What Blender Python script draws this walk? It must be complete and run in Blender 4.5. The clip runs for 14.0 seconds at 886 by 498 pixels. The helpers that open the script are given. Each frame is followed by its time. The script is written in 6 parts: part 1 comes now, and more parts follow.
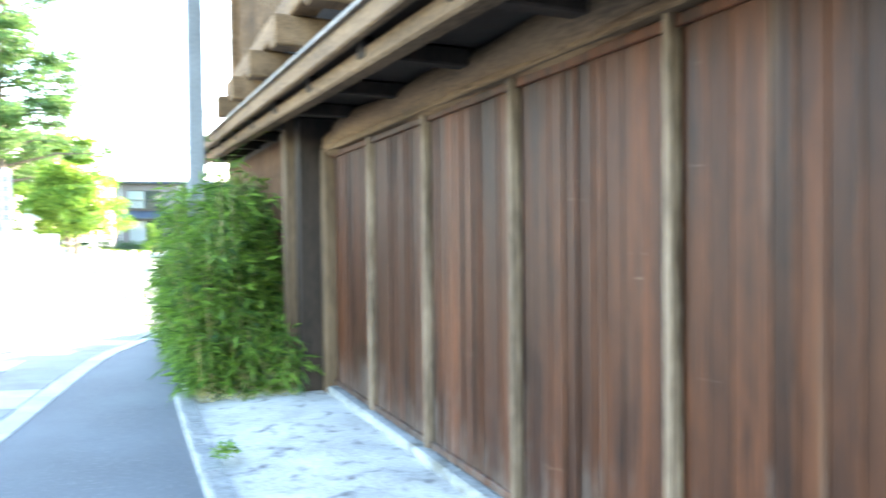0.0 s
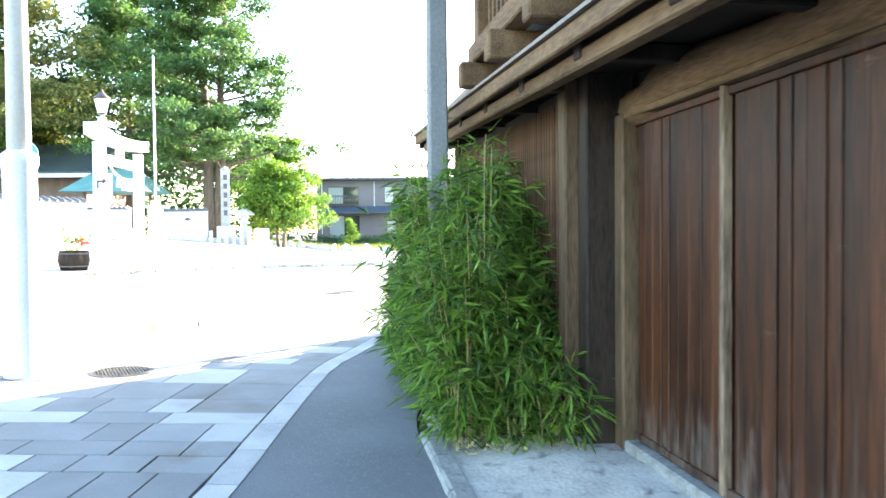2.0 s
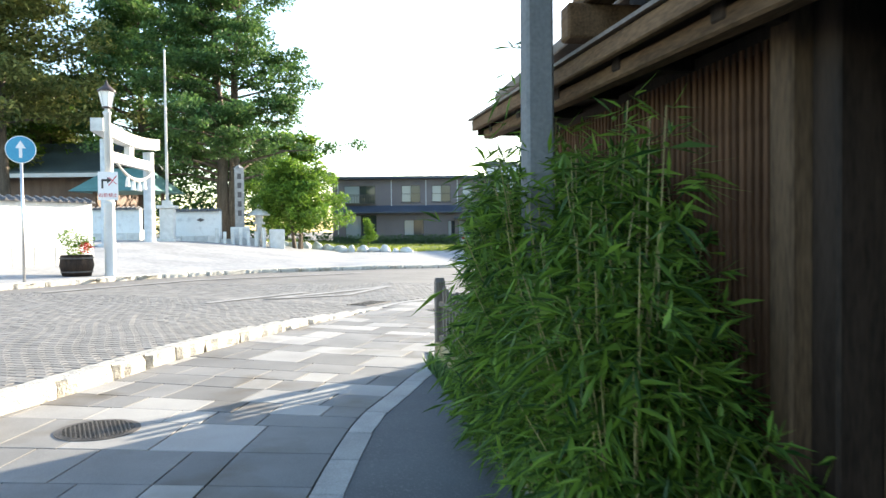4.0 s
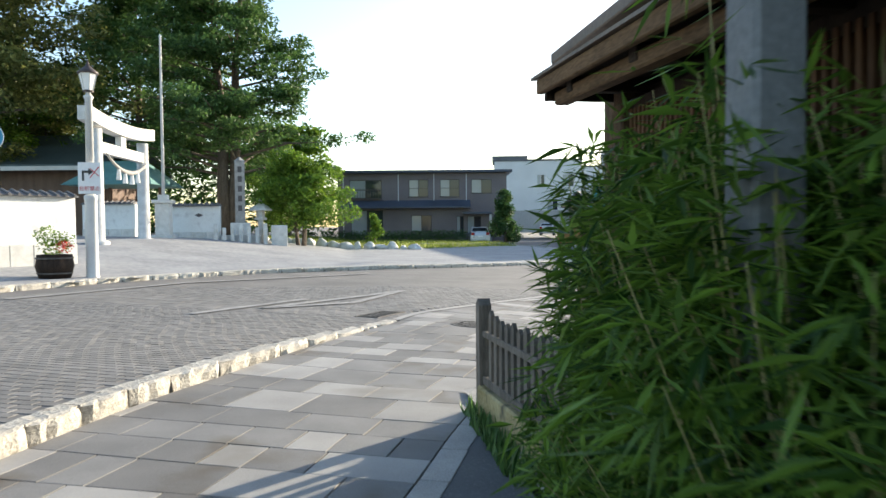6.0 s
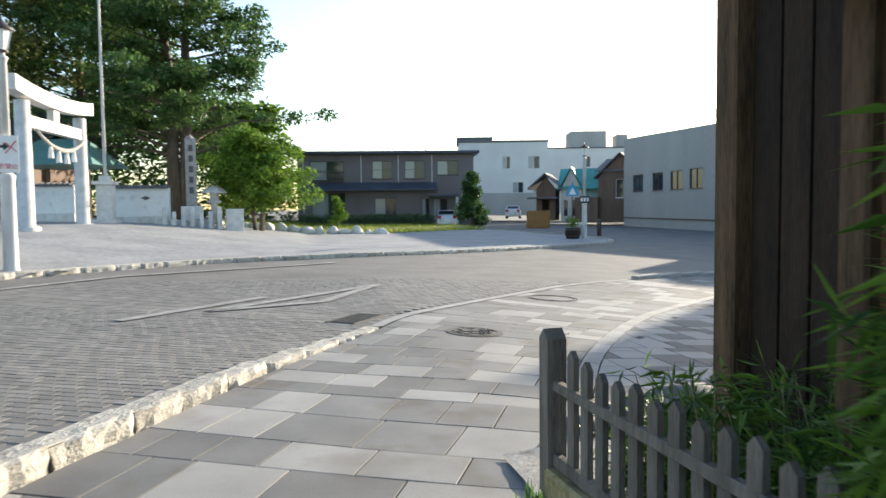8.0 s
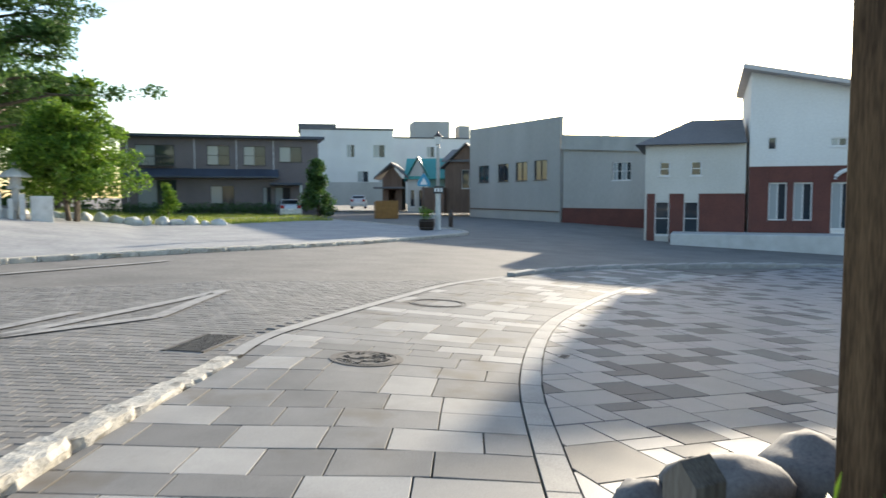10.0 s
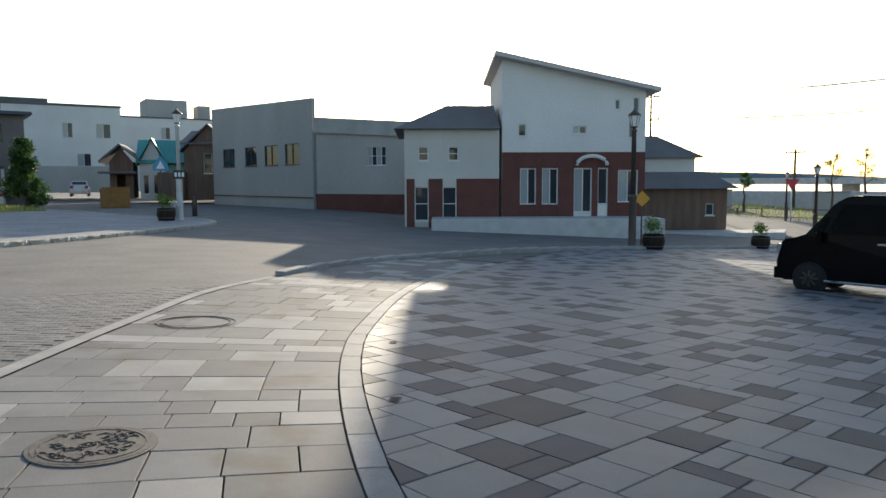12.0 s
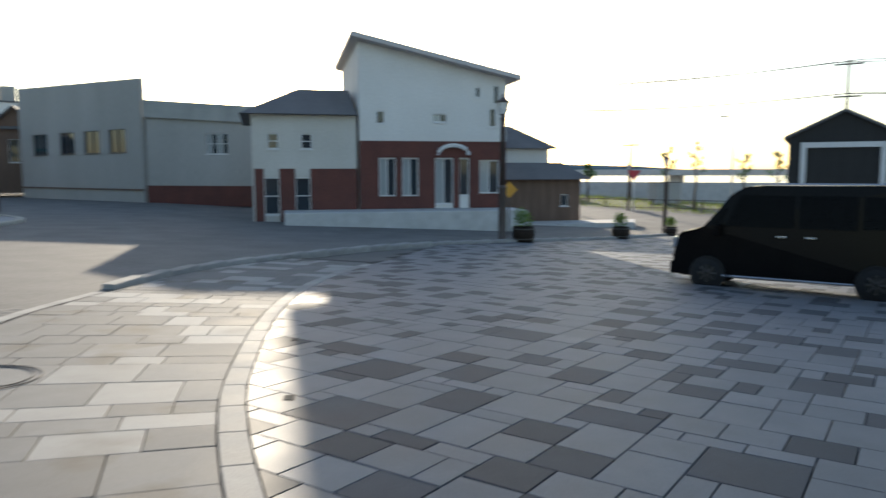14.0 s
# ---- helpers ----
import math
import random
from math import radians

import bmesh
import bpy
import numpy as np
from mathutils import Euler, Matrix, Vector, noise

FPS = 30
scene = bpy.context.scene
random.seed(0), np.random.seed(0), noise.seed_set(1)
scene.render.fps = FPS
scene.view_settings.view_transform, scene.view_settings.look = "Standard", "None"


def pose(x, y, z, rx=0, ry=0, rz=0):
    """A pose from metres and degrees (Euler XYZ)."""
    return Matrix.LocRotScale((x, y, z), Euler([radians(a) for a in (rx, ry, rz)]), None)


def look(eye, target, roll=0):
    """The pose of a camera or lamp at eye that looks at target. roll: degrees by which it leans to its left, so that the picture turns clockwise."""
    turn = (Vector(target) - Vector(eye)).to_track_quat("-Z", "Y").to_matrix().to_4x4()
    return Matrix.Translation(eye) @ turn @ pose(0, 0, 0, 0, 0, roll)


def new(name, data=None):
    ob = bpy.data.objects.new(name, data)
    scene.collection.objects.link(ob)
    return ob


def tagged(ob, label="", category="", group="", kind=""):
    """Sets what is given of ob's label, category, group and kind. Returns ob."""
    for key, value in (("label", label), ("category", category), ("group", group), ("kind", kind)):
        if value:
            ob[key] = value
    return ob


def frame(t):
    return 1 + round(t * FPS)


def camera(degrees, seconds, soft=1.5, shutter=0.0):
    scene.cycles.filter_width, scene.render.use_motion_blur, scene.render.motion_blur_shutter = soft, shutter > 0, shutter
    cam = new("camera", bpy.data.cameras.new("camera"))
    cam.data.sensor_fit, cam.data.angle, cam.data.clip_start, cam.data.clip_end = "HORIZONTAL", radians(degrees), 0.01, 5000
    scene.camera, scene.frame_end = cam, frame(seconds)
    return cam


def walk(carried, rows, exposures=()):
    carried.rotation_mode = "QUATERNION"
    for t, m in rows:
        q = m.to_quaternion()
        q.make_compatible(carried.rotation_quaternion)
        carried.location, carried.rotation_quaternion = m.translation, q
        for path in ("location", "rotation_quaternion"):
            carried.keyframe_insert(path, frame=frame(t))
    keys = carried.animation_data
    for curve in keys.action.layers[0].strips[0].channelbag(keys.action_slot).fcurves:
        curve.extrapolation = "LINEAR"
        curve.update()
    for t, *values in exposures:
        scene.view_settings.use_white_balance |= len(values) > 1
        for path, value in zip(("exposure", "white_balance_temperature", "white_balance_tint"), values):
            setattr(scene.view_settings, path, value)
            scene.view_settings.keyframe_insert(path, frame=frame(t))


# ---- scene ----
cam = camera(63.5, 14.0, shutter=0.5)
PATH = [
    (0, (-0.018, 0.136, 1.455), (0.803, 1.96, 1.416), -0.6),
    (0.5, (-0.104, 0.458, 1.447), (0.426, 2.386, 1.413), -0.4),
    (1, (-0.145, 0.874, 1.453), (0.322, 2.818, 1.409), -0.5),
    (1.5, (-0.202, 1.327, 1.468), (0.165, 3.292, 1.418), -0.6),
    (2, (-0.269, 1.811, 1.485), (0.071, 3.782, 1.435), -0.5),
    (2.5, (-0.294, 2.235, 1.524), (0.027, 4.208, 1.473), -0.7),
    (3, (-0.369, 2.7, 1.543), (-0.058, 4.675, 1.491), -0.8),
    (5.5, (-0.475, 5.06, 1.63), (-0.183, 7.038, 1.571), -0.4),
    (6, (-0.46, 5.65, 1.645), (-0.172, 7.628, 1.579), -0.5),
    (6.5, (-0.449, 6.24, 1.65), (-0.154, 8.217, 1.576), -0.4),
    (7, (-0.474, 6.8, 1.646), (-0.183, 8.777, 1.554), -0.7),
    (9.5, (-0.595, 9.464, 1.677), (0.107, 11.331, 1.533), -0.0),
    (10, (-0.536, 9.96, 1.671), (0.281, 11.78, 1.525), -0.1),
    (10.5, (-0.431, 10.505, 1.668), (0.564, 12.233, 1.513), 0.0),
    (11, (-0.166, 11.038, 1.664), (0.987, 12.663, 1.486), -0.1),
    (11.5, (0.001, 11.553, 1.671), (1.293, 13.068, 1.486), -0.1),
    (12, (0.208, 12.119, 1.65), (1.597, 13.546, 1.463), -0.2),
    (12.5, (0.421, 12.707, 1.638), (1.814, 14.127, 1.44), -0.1),
    (13, (0.765, 13.228, 1.617), (2.184, 14.622, 1.413), -0.1),
    (13.5, (1.023, 13.742, 1.598), (2.51, 15.063, 1.39), -0.1),
    (14, (1.379, 14.099, 1.605), (3.042, 15.19, 1.393), -0.1),
]
walk(cam, [(t, look(eye, target, roll)) for t, eye, target, roll in PATH],
     [(0, 4.55), (0.5, 4.5), (1, 4.35), (1.5, 4.05), (2, 3.7), (2.5, 3.3), (3, 2.85), (5.5, 1.5), (7, 1.2), (9.5, 1.35), (11, 0.8), (12.5, 0.6), (14, 0.75)])

# ---- exposure and light ----
SUN_AZ, SUN_EL = 49.5, 13.1
world = bpy.data.worlds.new("sky")
scene.world = world
world.use_nodes = True
wn = world.node_tree
sky = wn.nodes.new("ShaderNodeTexSky")
sky.sky_type = "NISHITA"
sky.sun_disc = False
sky.sun_elevation = radians(SUN_EL)
sky.sun_rotation = radians(SUN_AZ)
sky.air_density, sky.dust_density, sky.ozone_density = 1.0, 0.9, 1.4
wn.nodes["Background"].inputs[1].default_value = 0.15
wn.links.new(sky.outputs[0], wn.nodes["Background"].inputs[0])
sun_data = bpy.data.lights.new("sun", "SUN")
sun_data.energy, sun_data.angle, sun_data.color = 4.8, radians(0.6), (1.0, 0.87, 0.68)
sun = new("sun", sun_data)
sd = Vector((math.sin(radians(SUN_AZ)) * math.cos(radians(SUN_EL)), math.cos(radians(SUN_AZ)) * math.cos(radians(SUN_EL)), math.sin(radians(SUN_EL))))
sun.matrix_world = look(sd * 60, (0, 0, 0))

# ---- materials ----


def mat(name, a, b, rough=0.7, scale=3.0, fine=40.0, bump=0.25, metal=0.0, stretch=(1, 1, 1), vary=0.0, island=False, spec=0.5, wear=None, dist=0.01):
    """Two tones mixed by large stains and fine grain, with relief; vary: brightness from piece to piece."""
    m = bpy.data.materials.new(name)
    m.use_nodes = True
    n, l = m.node_tree.nodes, m.node_tree.links
    p = n["Principled BSDF"]
    p.inputs["Metallic"].default_value = metal
    p.inputs["Specular IOR Level"].default_value = spec
    tc = n.new("ShaderNodeTexCoord")
    mp = n.new("ShaderNodeMapping")
    mp.inputs["Scale"].default_value = stretch
    l.new(tc.outputs["Object"], mp.inputs[0])
    n1 = n.new("ShaderNodeTexNoise")
    n1.inputs["Scale"].default_value, n1.inputs["Detail"].default_value = scale, 5
    n2 = n.new("ShaderNodeTexNoise")
    n2.inputs["Scale"].default_value, n2.inputs["Detail"].default_value = fine, 4
    l.new(mp.outputs[0], n1.inputs[0])
    l.new(mp.outputs[0], n2.inputs[0])
    mx = n.new("ShaderNodeMath")
    mx.operation = "MULTIPLY_ADD"
    mx.inputs[1].default_value = 0.55
    l.new(n1.outputs[0], mx.inputs[0])
    half = n.new("ShaderNodeMath")
    half.operation = "MULTIPLY"
    half.inputs[1].default_value = 0.45
    l.new(n2.outputs[0], half.inputs[0])
    l.new(half.outputs[0], mx.inputs[2])
    rp = n.new("ShaderNodeValToRGB")
    rp.color_ramp.elements[0].position, rp.color_ramp.elements[1].position = 0.36, 0.64
    rp.color_ramp.elements[0].color, rp.color_ramp.elements[1].color = (*a, 1), (*b, 1)
    l.new(mx.outputs[0], rp.inputs[0])
    col = rp.outputs[0]
    if wear:
        n3 = n.new("ShaderNodeTexNoise")
        n3.inputs["Scale"].default_value, n3.inputs["Detail"].default_value = wear[1], 6
        l.new(mp.outputs[0], n3.inputs[0])
        r3 = n.new("ShaderNodeValToRGB")
        r3.color_ramp.elements[0].position, r3.color_ramp.elements[1].position = 0.55, 0.72
        l.new(n3.outputs[0], r3.inputs[0])
        w = n.new("ShaderNodeMix")
        w.data_type = "RGBA"
        l.new(r3.outputs[0], w.inputs[0])
        l.new(col, w.inputs[6])
        w.inputs[7].default_value = (*wear[0], 1)
        col = w.outputs[2]
    if vary:
        if island:
            src = n.new("ShaderNodeNewGeometry").outputs["Random Per Island"]
        else:
            src = n.new("ShaderNodeObjectInfo").outputs["Random"]
        mr = n.new("ShaderNodeMapRange")
        mr.inputs[3].default_value, mr.inputs[4].default_value = 1 - vary, 1 + vary
        l.new(src, mr.inputs[0])
        hs = n.new("ShaderNodeHueSaturation")
        l.new(mr.outputs[0], hs.inputs["Value"])
        l.new(col, hs.inputs["Color"])
        col = hs.outputs[0]
    l.new(col, p.inputs["Base Color"])
    rr = n.new("ShaderNodeMapRange")
    rr.inputs[3].default_value, rr.inputs[4].default_value = max(0.02, rough - 0.12), min(1, rough + 0.12)
    l.new(n1.outputs[0], rr.inputs[0])
    l.new(rr.outputs[0], p.inputs["Roughness"])
    if bump:
        bp = n.new("ShaderNodeBump")
        bp.inputs["Strength"].default_value, bp.inputs["Distance"].default_value = bump, dist
        l.new(mx.outputs[0], bp.inputs["Height"])
        l.new(bp.outputs[0], p.inputs["Normal"])
    return m


def glass(name, tint, rough=0.04, trans=0.0):
    m = bpy.data.materials.new(name)
    m.use_nodes = True
    p = m.node_tree.nodes["Principled BSDF"]
    p.inputs["Base Color"].default_value = (*tint, 1)
    p.inputs["Roughness"].default_value = rough
    p.inputs["IOR"].default_value = 1.5
    p.inputs["Transmission Weight"].default_value = trans
    return m


def leafy(name, a, b, rough=0.55, trans=0.35):
    """Leaf tissue: colour from leaf to leaf, light passing through."""
    m = bpy.data.materials.new(name)
    m.use_nodes = True
    n, l = m.node_tree.nodes, m.node_tree.links
    p = n["Principled BSDF"]
    p.inputs["Roughness"].default_value = rough
    geo = n.new("ShaderNodeNewGeometry")
    rp = n.new("ShaderNodeValToRGB")
    rp.color_ramp.elements[0].color, rp.color_ramp.elements[1].color = (*a, 1), (*b, 1)
    l.new(geo.outputs["Random Per Island"], rp.inputs[0])
    l.new(rp.outputs[0], p.inputs["Base Color"])
    tr = n.new("ShaderNodeBsdfTranslucent")
    l.new(rp.outputs[0], tr.inputs[0])
    ms = n.new("ShaderNodeMixShader")
    ms.inputs[0].default_value = trans
    l.new(p.outputs[0], ms.inputs[1])
    l.new(tr.outputs[0], ms.inputs[2])
    l.new(ms.outputs[0], n["Material Output"].inputs[0])
    return m


def door_wood(name):
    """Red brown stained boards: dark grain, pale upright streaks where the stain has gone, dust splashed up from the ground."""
    m = mat(name, (0.011, 0.004, 0.002), (0.072, 0.023, 0.0085), 0.5, 2.2, 16, 0.35, stretch=(6, 6, 0.4), vary=0.35, spec=0.22)
    n, l = m.node_tree.nodes, m.node_tree.links
    p = n["Principled BSDF"]
    col = p.inputs["Base Color"].links[0].from_socket
    tc = n.new("ShaderNodeTexCoord")

    def layer(col, scale, stretch, lo, hi, tint, zrange=None):
        mp = n.new("ShaderNodeMapping")
        mp.inputs["Scale"].default_value = stretch
        l.new(tc.outputs["Object"], mp.inputs[0])
        nz = n.new("ShaderNodeTexNoise")
        nz.inputs["Scale"].default_value, nz.inputs["Detail"].default_value, nz.inputs["Roughness"].default_value = scale, 6, 0.65
        l.new(mp.outputs[0], nz.inputs[0])
        fac = nz.outputs[0]
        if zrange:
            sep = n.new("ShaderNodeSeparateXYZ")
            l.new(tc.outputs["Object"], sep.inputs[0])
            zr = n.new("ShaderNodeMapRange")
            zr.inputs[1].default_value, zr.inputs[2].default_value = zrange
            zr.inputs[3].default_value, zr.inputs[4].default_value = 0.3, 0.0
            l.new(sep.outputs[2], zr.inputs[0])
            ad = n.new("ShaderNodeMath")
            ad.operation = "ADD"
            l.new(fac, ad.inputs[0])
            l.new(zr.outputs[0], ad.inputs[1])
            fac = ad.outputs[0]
        r = n.new("ShaderNodeMapRange")
        r.inputs[1].default_value, r.inputs[2].default_value = lo, hi
        r.inputs[4].default_value = 0.85
        l.new(fac, r.inputs[0])
        mx = n.new("ShaderNodeMix")
        mx.data_type = "RGBA"
        l.new(r.outputs[0], mx.inputs[0])
        l.new(col, mx.inputs[6])
        mx.inputs[7].default_value = (*tint, 1)
        return mx.outputs[2]

    col = layer(col, 1.0, (9, 9, 0.35), 0.6, 0.8, (0.11, 0.04, 0.013))
    col = layer(col, 1.6, (14, 14, 0.3), 0.6, 0.8, (0.12, 0.085, 0.062))
    col = layer(col, 2.2, (1.2, 1.2, 5.0), 0.66, 0.78, (0.16, 0.11, 0.08))
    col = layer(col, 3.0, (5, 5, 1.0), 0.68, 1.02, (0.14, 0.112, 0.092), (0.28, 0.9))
    l.new(col, p.inputs["Base Color"])
    return m


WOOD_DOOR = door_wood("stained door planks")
WOOD_GREY = mat("weathered grey brown wood", (0.07, 0.04, 0.02), (0.2, 0.122, 0.066), 0.75, 2.0, 18, 0.5, stretch=(4, 0.7, 4), vary=0.15, spec=0.18)
WOOD_POST = mat("weathered upright timber", (0.045, 0.027, 0.015), (0.135, 0.086, 0.05), 0.75, 2.0, 18, 0.5, stretch=(5, 5, 0.6), vary=0.15, spec=0.18)
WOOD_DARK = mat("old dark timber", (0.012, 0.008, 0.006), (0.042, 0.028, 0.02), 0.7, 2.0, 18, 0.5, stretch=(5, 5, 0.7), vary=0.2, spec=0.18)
WOOD_BATTEN = mat("pale worn batten wood", (0.05, 0.031, 0.019), (0.25, 0.178, 0.122), 0.7, 3, 20, 0.4, stretch=(5, 5, 0.5), vary=0.15, spec=0.18)
WOOD_SLAT = mat("red brown lattice slats", (0.045, 0.021, 0.011), (0.14, 0.073, 0.04), 0.7, 2, 20, 0.4, stretch=(5, 5, 0.5), vary=0.25, spec=0.18)
ROOF_METAL = mat("brown sheet roofing", (0.10, 0.075, 0.06), (0.19, 0.15, 0.12), 0.5, 1.5, 20, 0.15, vary=0.08)
SOIL = mat("dry packed soil", (0.30, 0.28, 0.25), (0.52, 0.50, 0.46), 0.95, 2.5, 45, 0.5, dist=0.02, wear=((0.14, 0.13, 0.12), 9))
EARTH = mat("ground of dust and asphalt", (0.09, 0.088, 0.083), (0.16, 0.156, 0.148), 0.9, 0.6, 25, 0.3)
ASPHALT = mat("dark footway asphalt", (0.065, 0.068, 0.072), (0.125, 0.13, 0.135), 0.85, 1.2, 160, 0.6, dist=0.004, wear=((0.16, 0.16, 0.16), 60))
SETT_BED = mat("sett paving far off", (0.12, 0.117, 0.113), (0.2, 0.193, 0.185), 0.85, 0.8, 14, 0.5, spec=0.3)
GROUT = mat("dark joint sand", (0.018, 0.018, 0.017), (0.05, 0.048, 0.045), 0.95, 3, 60, 0.4)
SLAB = mat("grey stone slabs", (0.15, 0.15, 0.148), (0.225, 0.224, 0.22), 0.82, 2.0, 120, 0.5, dist=0.004, vary=0.16, spec=0.3, wear=((0.125, 0.108, 0.085), 1.3))
SLAB_LIGHT = mat("pale stone slabs", (0.27, 0.265, 0.255), (0.37, 0.365, 0.35), 0.82, 2.0, 120, 0.5, dist=0.004, vary=0.12, spec=0.3, wear=((0.24, 0.23, 0.21), 1.3))
SLAB_MID = mat("blue grey stone slabs", (0.145, 0.153, 0.166), (0.215, 0.224, 0.238), 0.62, 2.0, 120, 0.4, dist=0.003, vary=0.1, spec=0.35)
SLAB_DARK = mat("slate grey slabs", (0.05, 0.054, 0.062), (0.088, 0.094, 0.105), 0.68, 2.0, 120, 0.5, dist=0.004, vary=0.15, spec=0.3)
SLAB_MIX = mat("mixed stone slabs afar", (0.23, 0.235, 0.245), (0.36, 0.365, 0.37), 0.85, 0.7, 6, 0.2, spec=0.3)
SETT = mat("granite setts", (0.14, 0.136, 0.13), (0.23, 0.223, 0.212), 0.8, 4, 60, 0.5, vary=0.14, island=True, spec=0.3)
SETT_ONE = mat("granite sett", (0.14, 0.136, 0.13), (0.23, 0.223, 0.212), 0.8, 4, 60, 0.5, vary=0.14, spec=0.3)
GRANITE = mat("rough split granite", (0.34, 0.32, 0.28), (0.6, 0.57, 0.5), 0.85, 6, 40, 1.0, dist=0.03, vary=0.1, wear=((0.16, 0.14, 0.11), 7))
BANDSTONE = mat("pale border stone", (0.25, 0.245, 0.235), (0.4, 0.39, 0.37), 0.8, 3, 80, 0.6, dist=0.004, vary=0.12, spec=0.3)
CONCRETE = mat("pale concrete", (0.42, 0.42, 0.41), (0.58, 0.58, 0.57), 0.8, 2, 50, 0.3)
CONC_POST = mat("grey weathered concrete", (0.13, 0.135, 0.14), (0.22, 0.225, 0.23), 0.85, 2, 40, 0.4, spec=0.3)
KERB_GREY = mat("dusty grey kerb stone", (0.17, 0.168, 0.16), (0.31, 0.305, 0.29), 0.85, 5, 40, 0.5, spec=0.3, wear=((0.12, 0.11, 0.09), 6))
CONC_YELLOW = mat("mossy ochre concrete", (0.2, 0.155, 0.06), (0.42, 0.36, 0.2), 0.9, 3, 40, 0.6, wear=((0.1, 0.09, 0.06), 5))
FENCE_WOOD = mat("grey weathered pickets", (0.08, 0.068, 0.056), (0.2, 0.175, 0.15), 0.8, 3, 25, 0.5, stretch=(6, 6, 0.7), vary=0.2)
PAINT_LAMP = mat("pale grey enamel", (0.5, 0.5, 0.49), (0.62, 0.62, 0.6), 0.45, 2, 40, 0.05)
PAINT_BROWN = mat("dark brown enamel", (0.05, 0.035, 0.03), (0.09, 0.065, 0.055), 0.45, 2, 40, 0.05)
IRON = mat("cast iron", (0.05, 0.045, 0.04), (0.13, 0.115, 0.1), 0.7, 8, 60, 0.4, metal=0.15)
WHITE = mat("white render", (0.68, 0.68, 0.66), (0.82, 0.82, 0.8), 0.85, 1.0, 30, 0.1, wear=((0.55, 0.54, 0.52), 2))
STONE_W = mat("pale worked granite", (0.5, 0.49, 0.46), (0.7, 0.69, 0.66), 0.8, 4, 60, 0.3, vary=0.06)
LANTERN = glass("milky lantern glass", (0.85, 0.84, 0.8), 0.3, 0.0)
GLASS = glass("dark window glass", (0.03, 0.04, 0.05), 0.04, 0.0)
GLASS_PALE = glass("window glass with curtain", (0.34, 0.37, 0.38), 0.06, 0.0)
GLASS_VAN = mat("blackened car glass", (0.003, 0.003, 0.003), (0.005, 0.005, 0.006), 0.14, 1, 30, 0.0, spec=0.12)
BLACK_CAR = mat("black car paint", (0.003, 0.003, 0.0035), (0.006, 0.006, 0.0065), 0.22, 1, 30, 0.0, spec=0.1)
SILVER_CAR = mat("silver car paint", (0.5, 0.52, 0.54), (0.6, 0.62, 0.64), 0.3, 1, 30, 0.0, metal=0.4)
RUBBER = mat("black rubber", (0.01, 0.01, 0.01), (0.025, 0.025, 0.025), 0.85, 8, 60, 0.1)
ALLOY = mat("alloy metal", (0.45, 0.45, 0.46), (0.6, 0.6, 0.6), 0.35, 5, 40, 0.05, metal=0.9)
BARK = mat("grey brown bark", (0.06, 0.045, 0.032), (0.17, 0.13, 0.095), 0.9, 3, 18, 1.0, stretch=(3, 3, 0.6), dist=0.05)
STEM = mat("bamboo stems", (0.16, 0.15, 0.05), (0.36, 0.3, 0.13), 0.6, 4, 20, 0.2)
BAMBOO = leafy("bamboo leaves", (0.018, 0.06, 0.009), (0.19, 0.32, 0.038), trans=0.38)
LEAF_TREE = leafy("dark tree leaves", (0.032, 0.092, 0.026), (0.13, 0.225, 0.062))
LEAF_PINE = leafy("pine needles", (0.07, 0.11, 0.025), (0.3, 0.3, 0.09))
LEAF_LIGHT = leafy("fresh green leaves", (0.06, 0.15, 0.015), (0.25, 0.38, 0.05))
GRASS = leafy("grass blades", (0.12, 0.18, 0.025), (0.36, 0.4, 0.07))
RED = mat("red petals", (0.5, 0.03, 0.02), (0.7, 0.06, 0.04), 0.6, 8, 40, 0.1)

# ---- building blocks ----


def thing(name, x, y, z, rz, label, category, group=""):
    ob = new(name)
    ob.matrix_world = pose(x, y, z, 0, 0, rz)
    return tagged(ob, label, category, group)


def part(name, bm, material, parent=None, label="", smooth=False):
    me = bpy.data.meshes.new(name)
    bm.to_mesh(me)
    bm.free()
    me.materials.append(material)
    if smooth:
        me.polygons.foreach_set("use_smooth", [True] * len(me.polygons))
    ob = new(name, me)
    if parent:
        ob.parent = parent
    if label:
        ob["label"] = label
    return ob


def mesh(name, verts, faces, material, parent=None, label="", smooth=False):
    me = bpy.data.meshes.new(name)
    me.from_pydata(verts, [], faces)
    me.materials.append(material)
    if smooth:
        me.polygons.foreach_set("use_smooth", [True] * len(me.polygons))
    ob = new(name, me)
    if parent:
        ob.parent = parent
    if label:
        ob["label"] = label
    return ob


def bx(bm, x0, y0, z0, x1, y1, z1, c=0.0, m=None):
    """A box, its edges chamfered by c, set by the matrix m."""
    x0, x1, y0, y1, z0, z1 = min(x0, x1), max(x0, x1), min(y0, y1), max(y0, y1), min(z0, z1), max(z0, z1)
    t = bmesh.new()
    bmesh.ops.create_cube(t, size=1)
    bmesh.ops.scale(t, vec=(x1 - x0, y1 - y0, z1 - z0), verts=t.verts)
    bmesh.ops.translate(t, vec=((x0 + x1) / 2, (y0 + y1) / 2, (z0 + z1) / 2), verts=t.verts)
    if c:
        bmesh.ops.bevel(t, geom=t.edges[:], offset=c, segments=1, affect="EDGES")
    add(bm, t, m)


def add(bm, t, m=None):
    vs = [bm.verts.new((m @ v.co) if m else v.co) for v in t.verts]
    t.verts.index_update()
    for f in t.faces:
        bm.faces.new([vs[v.index] for v in f.verts])
    t.free()


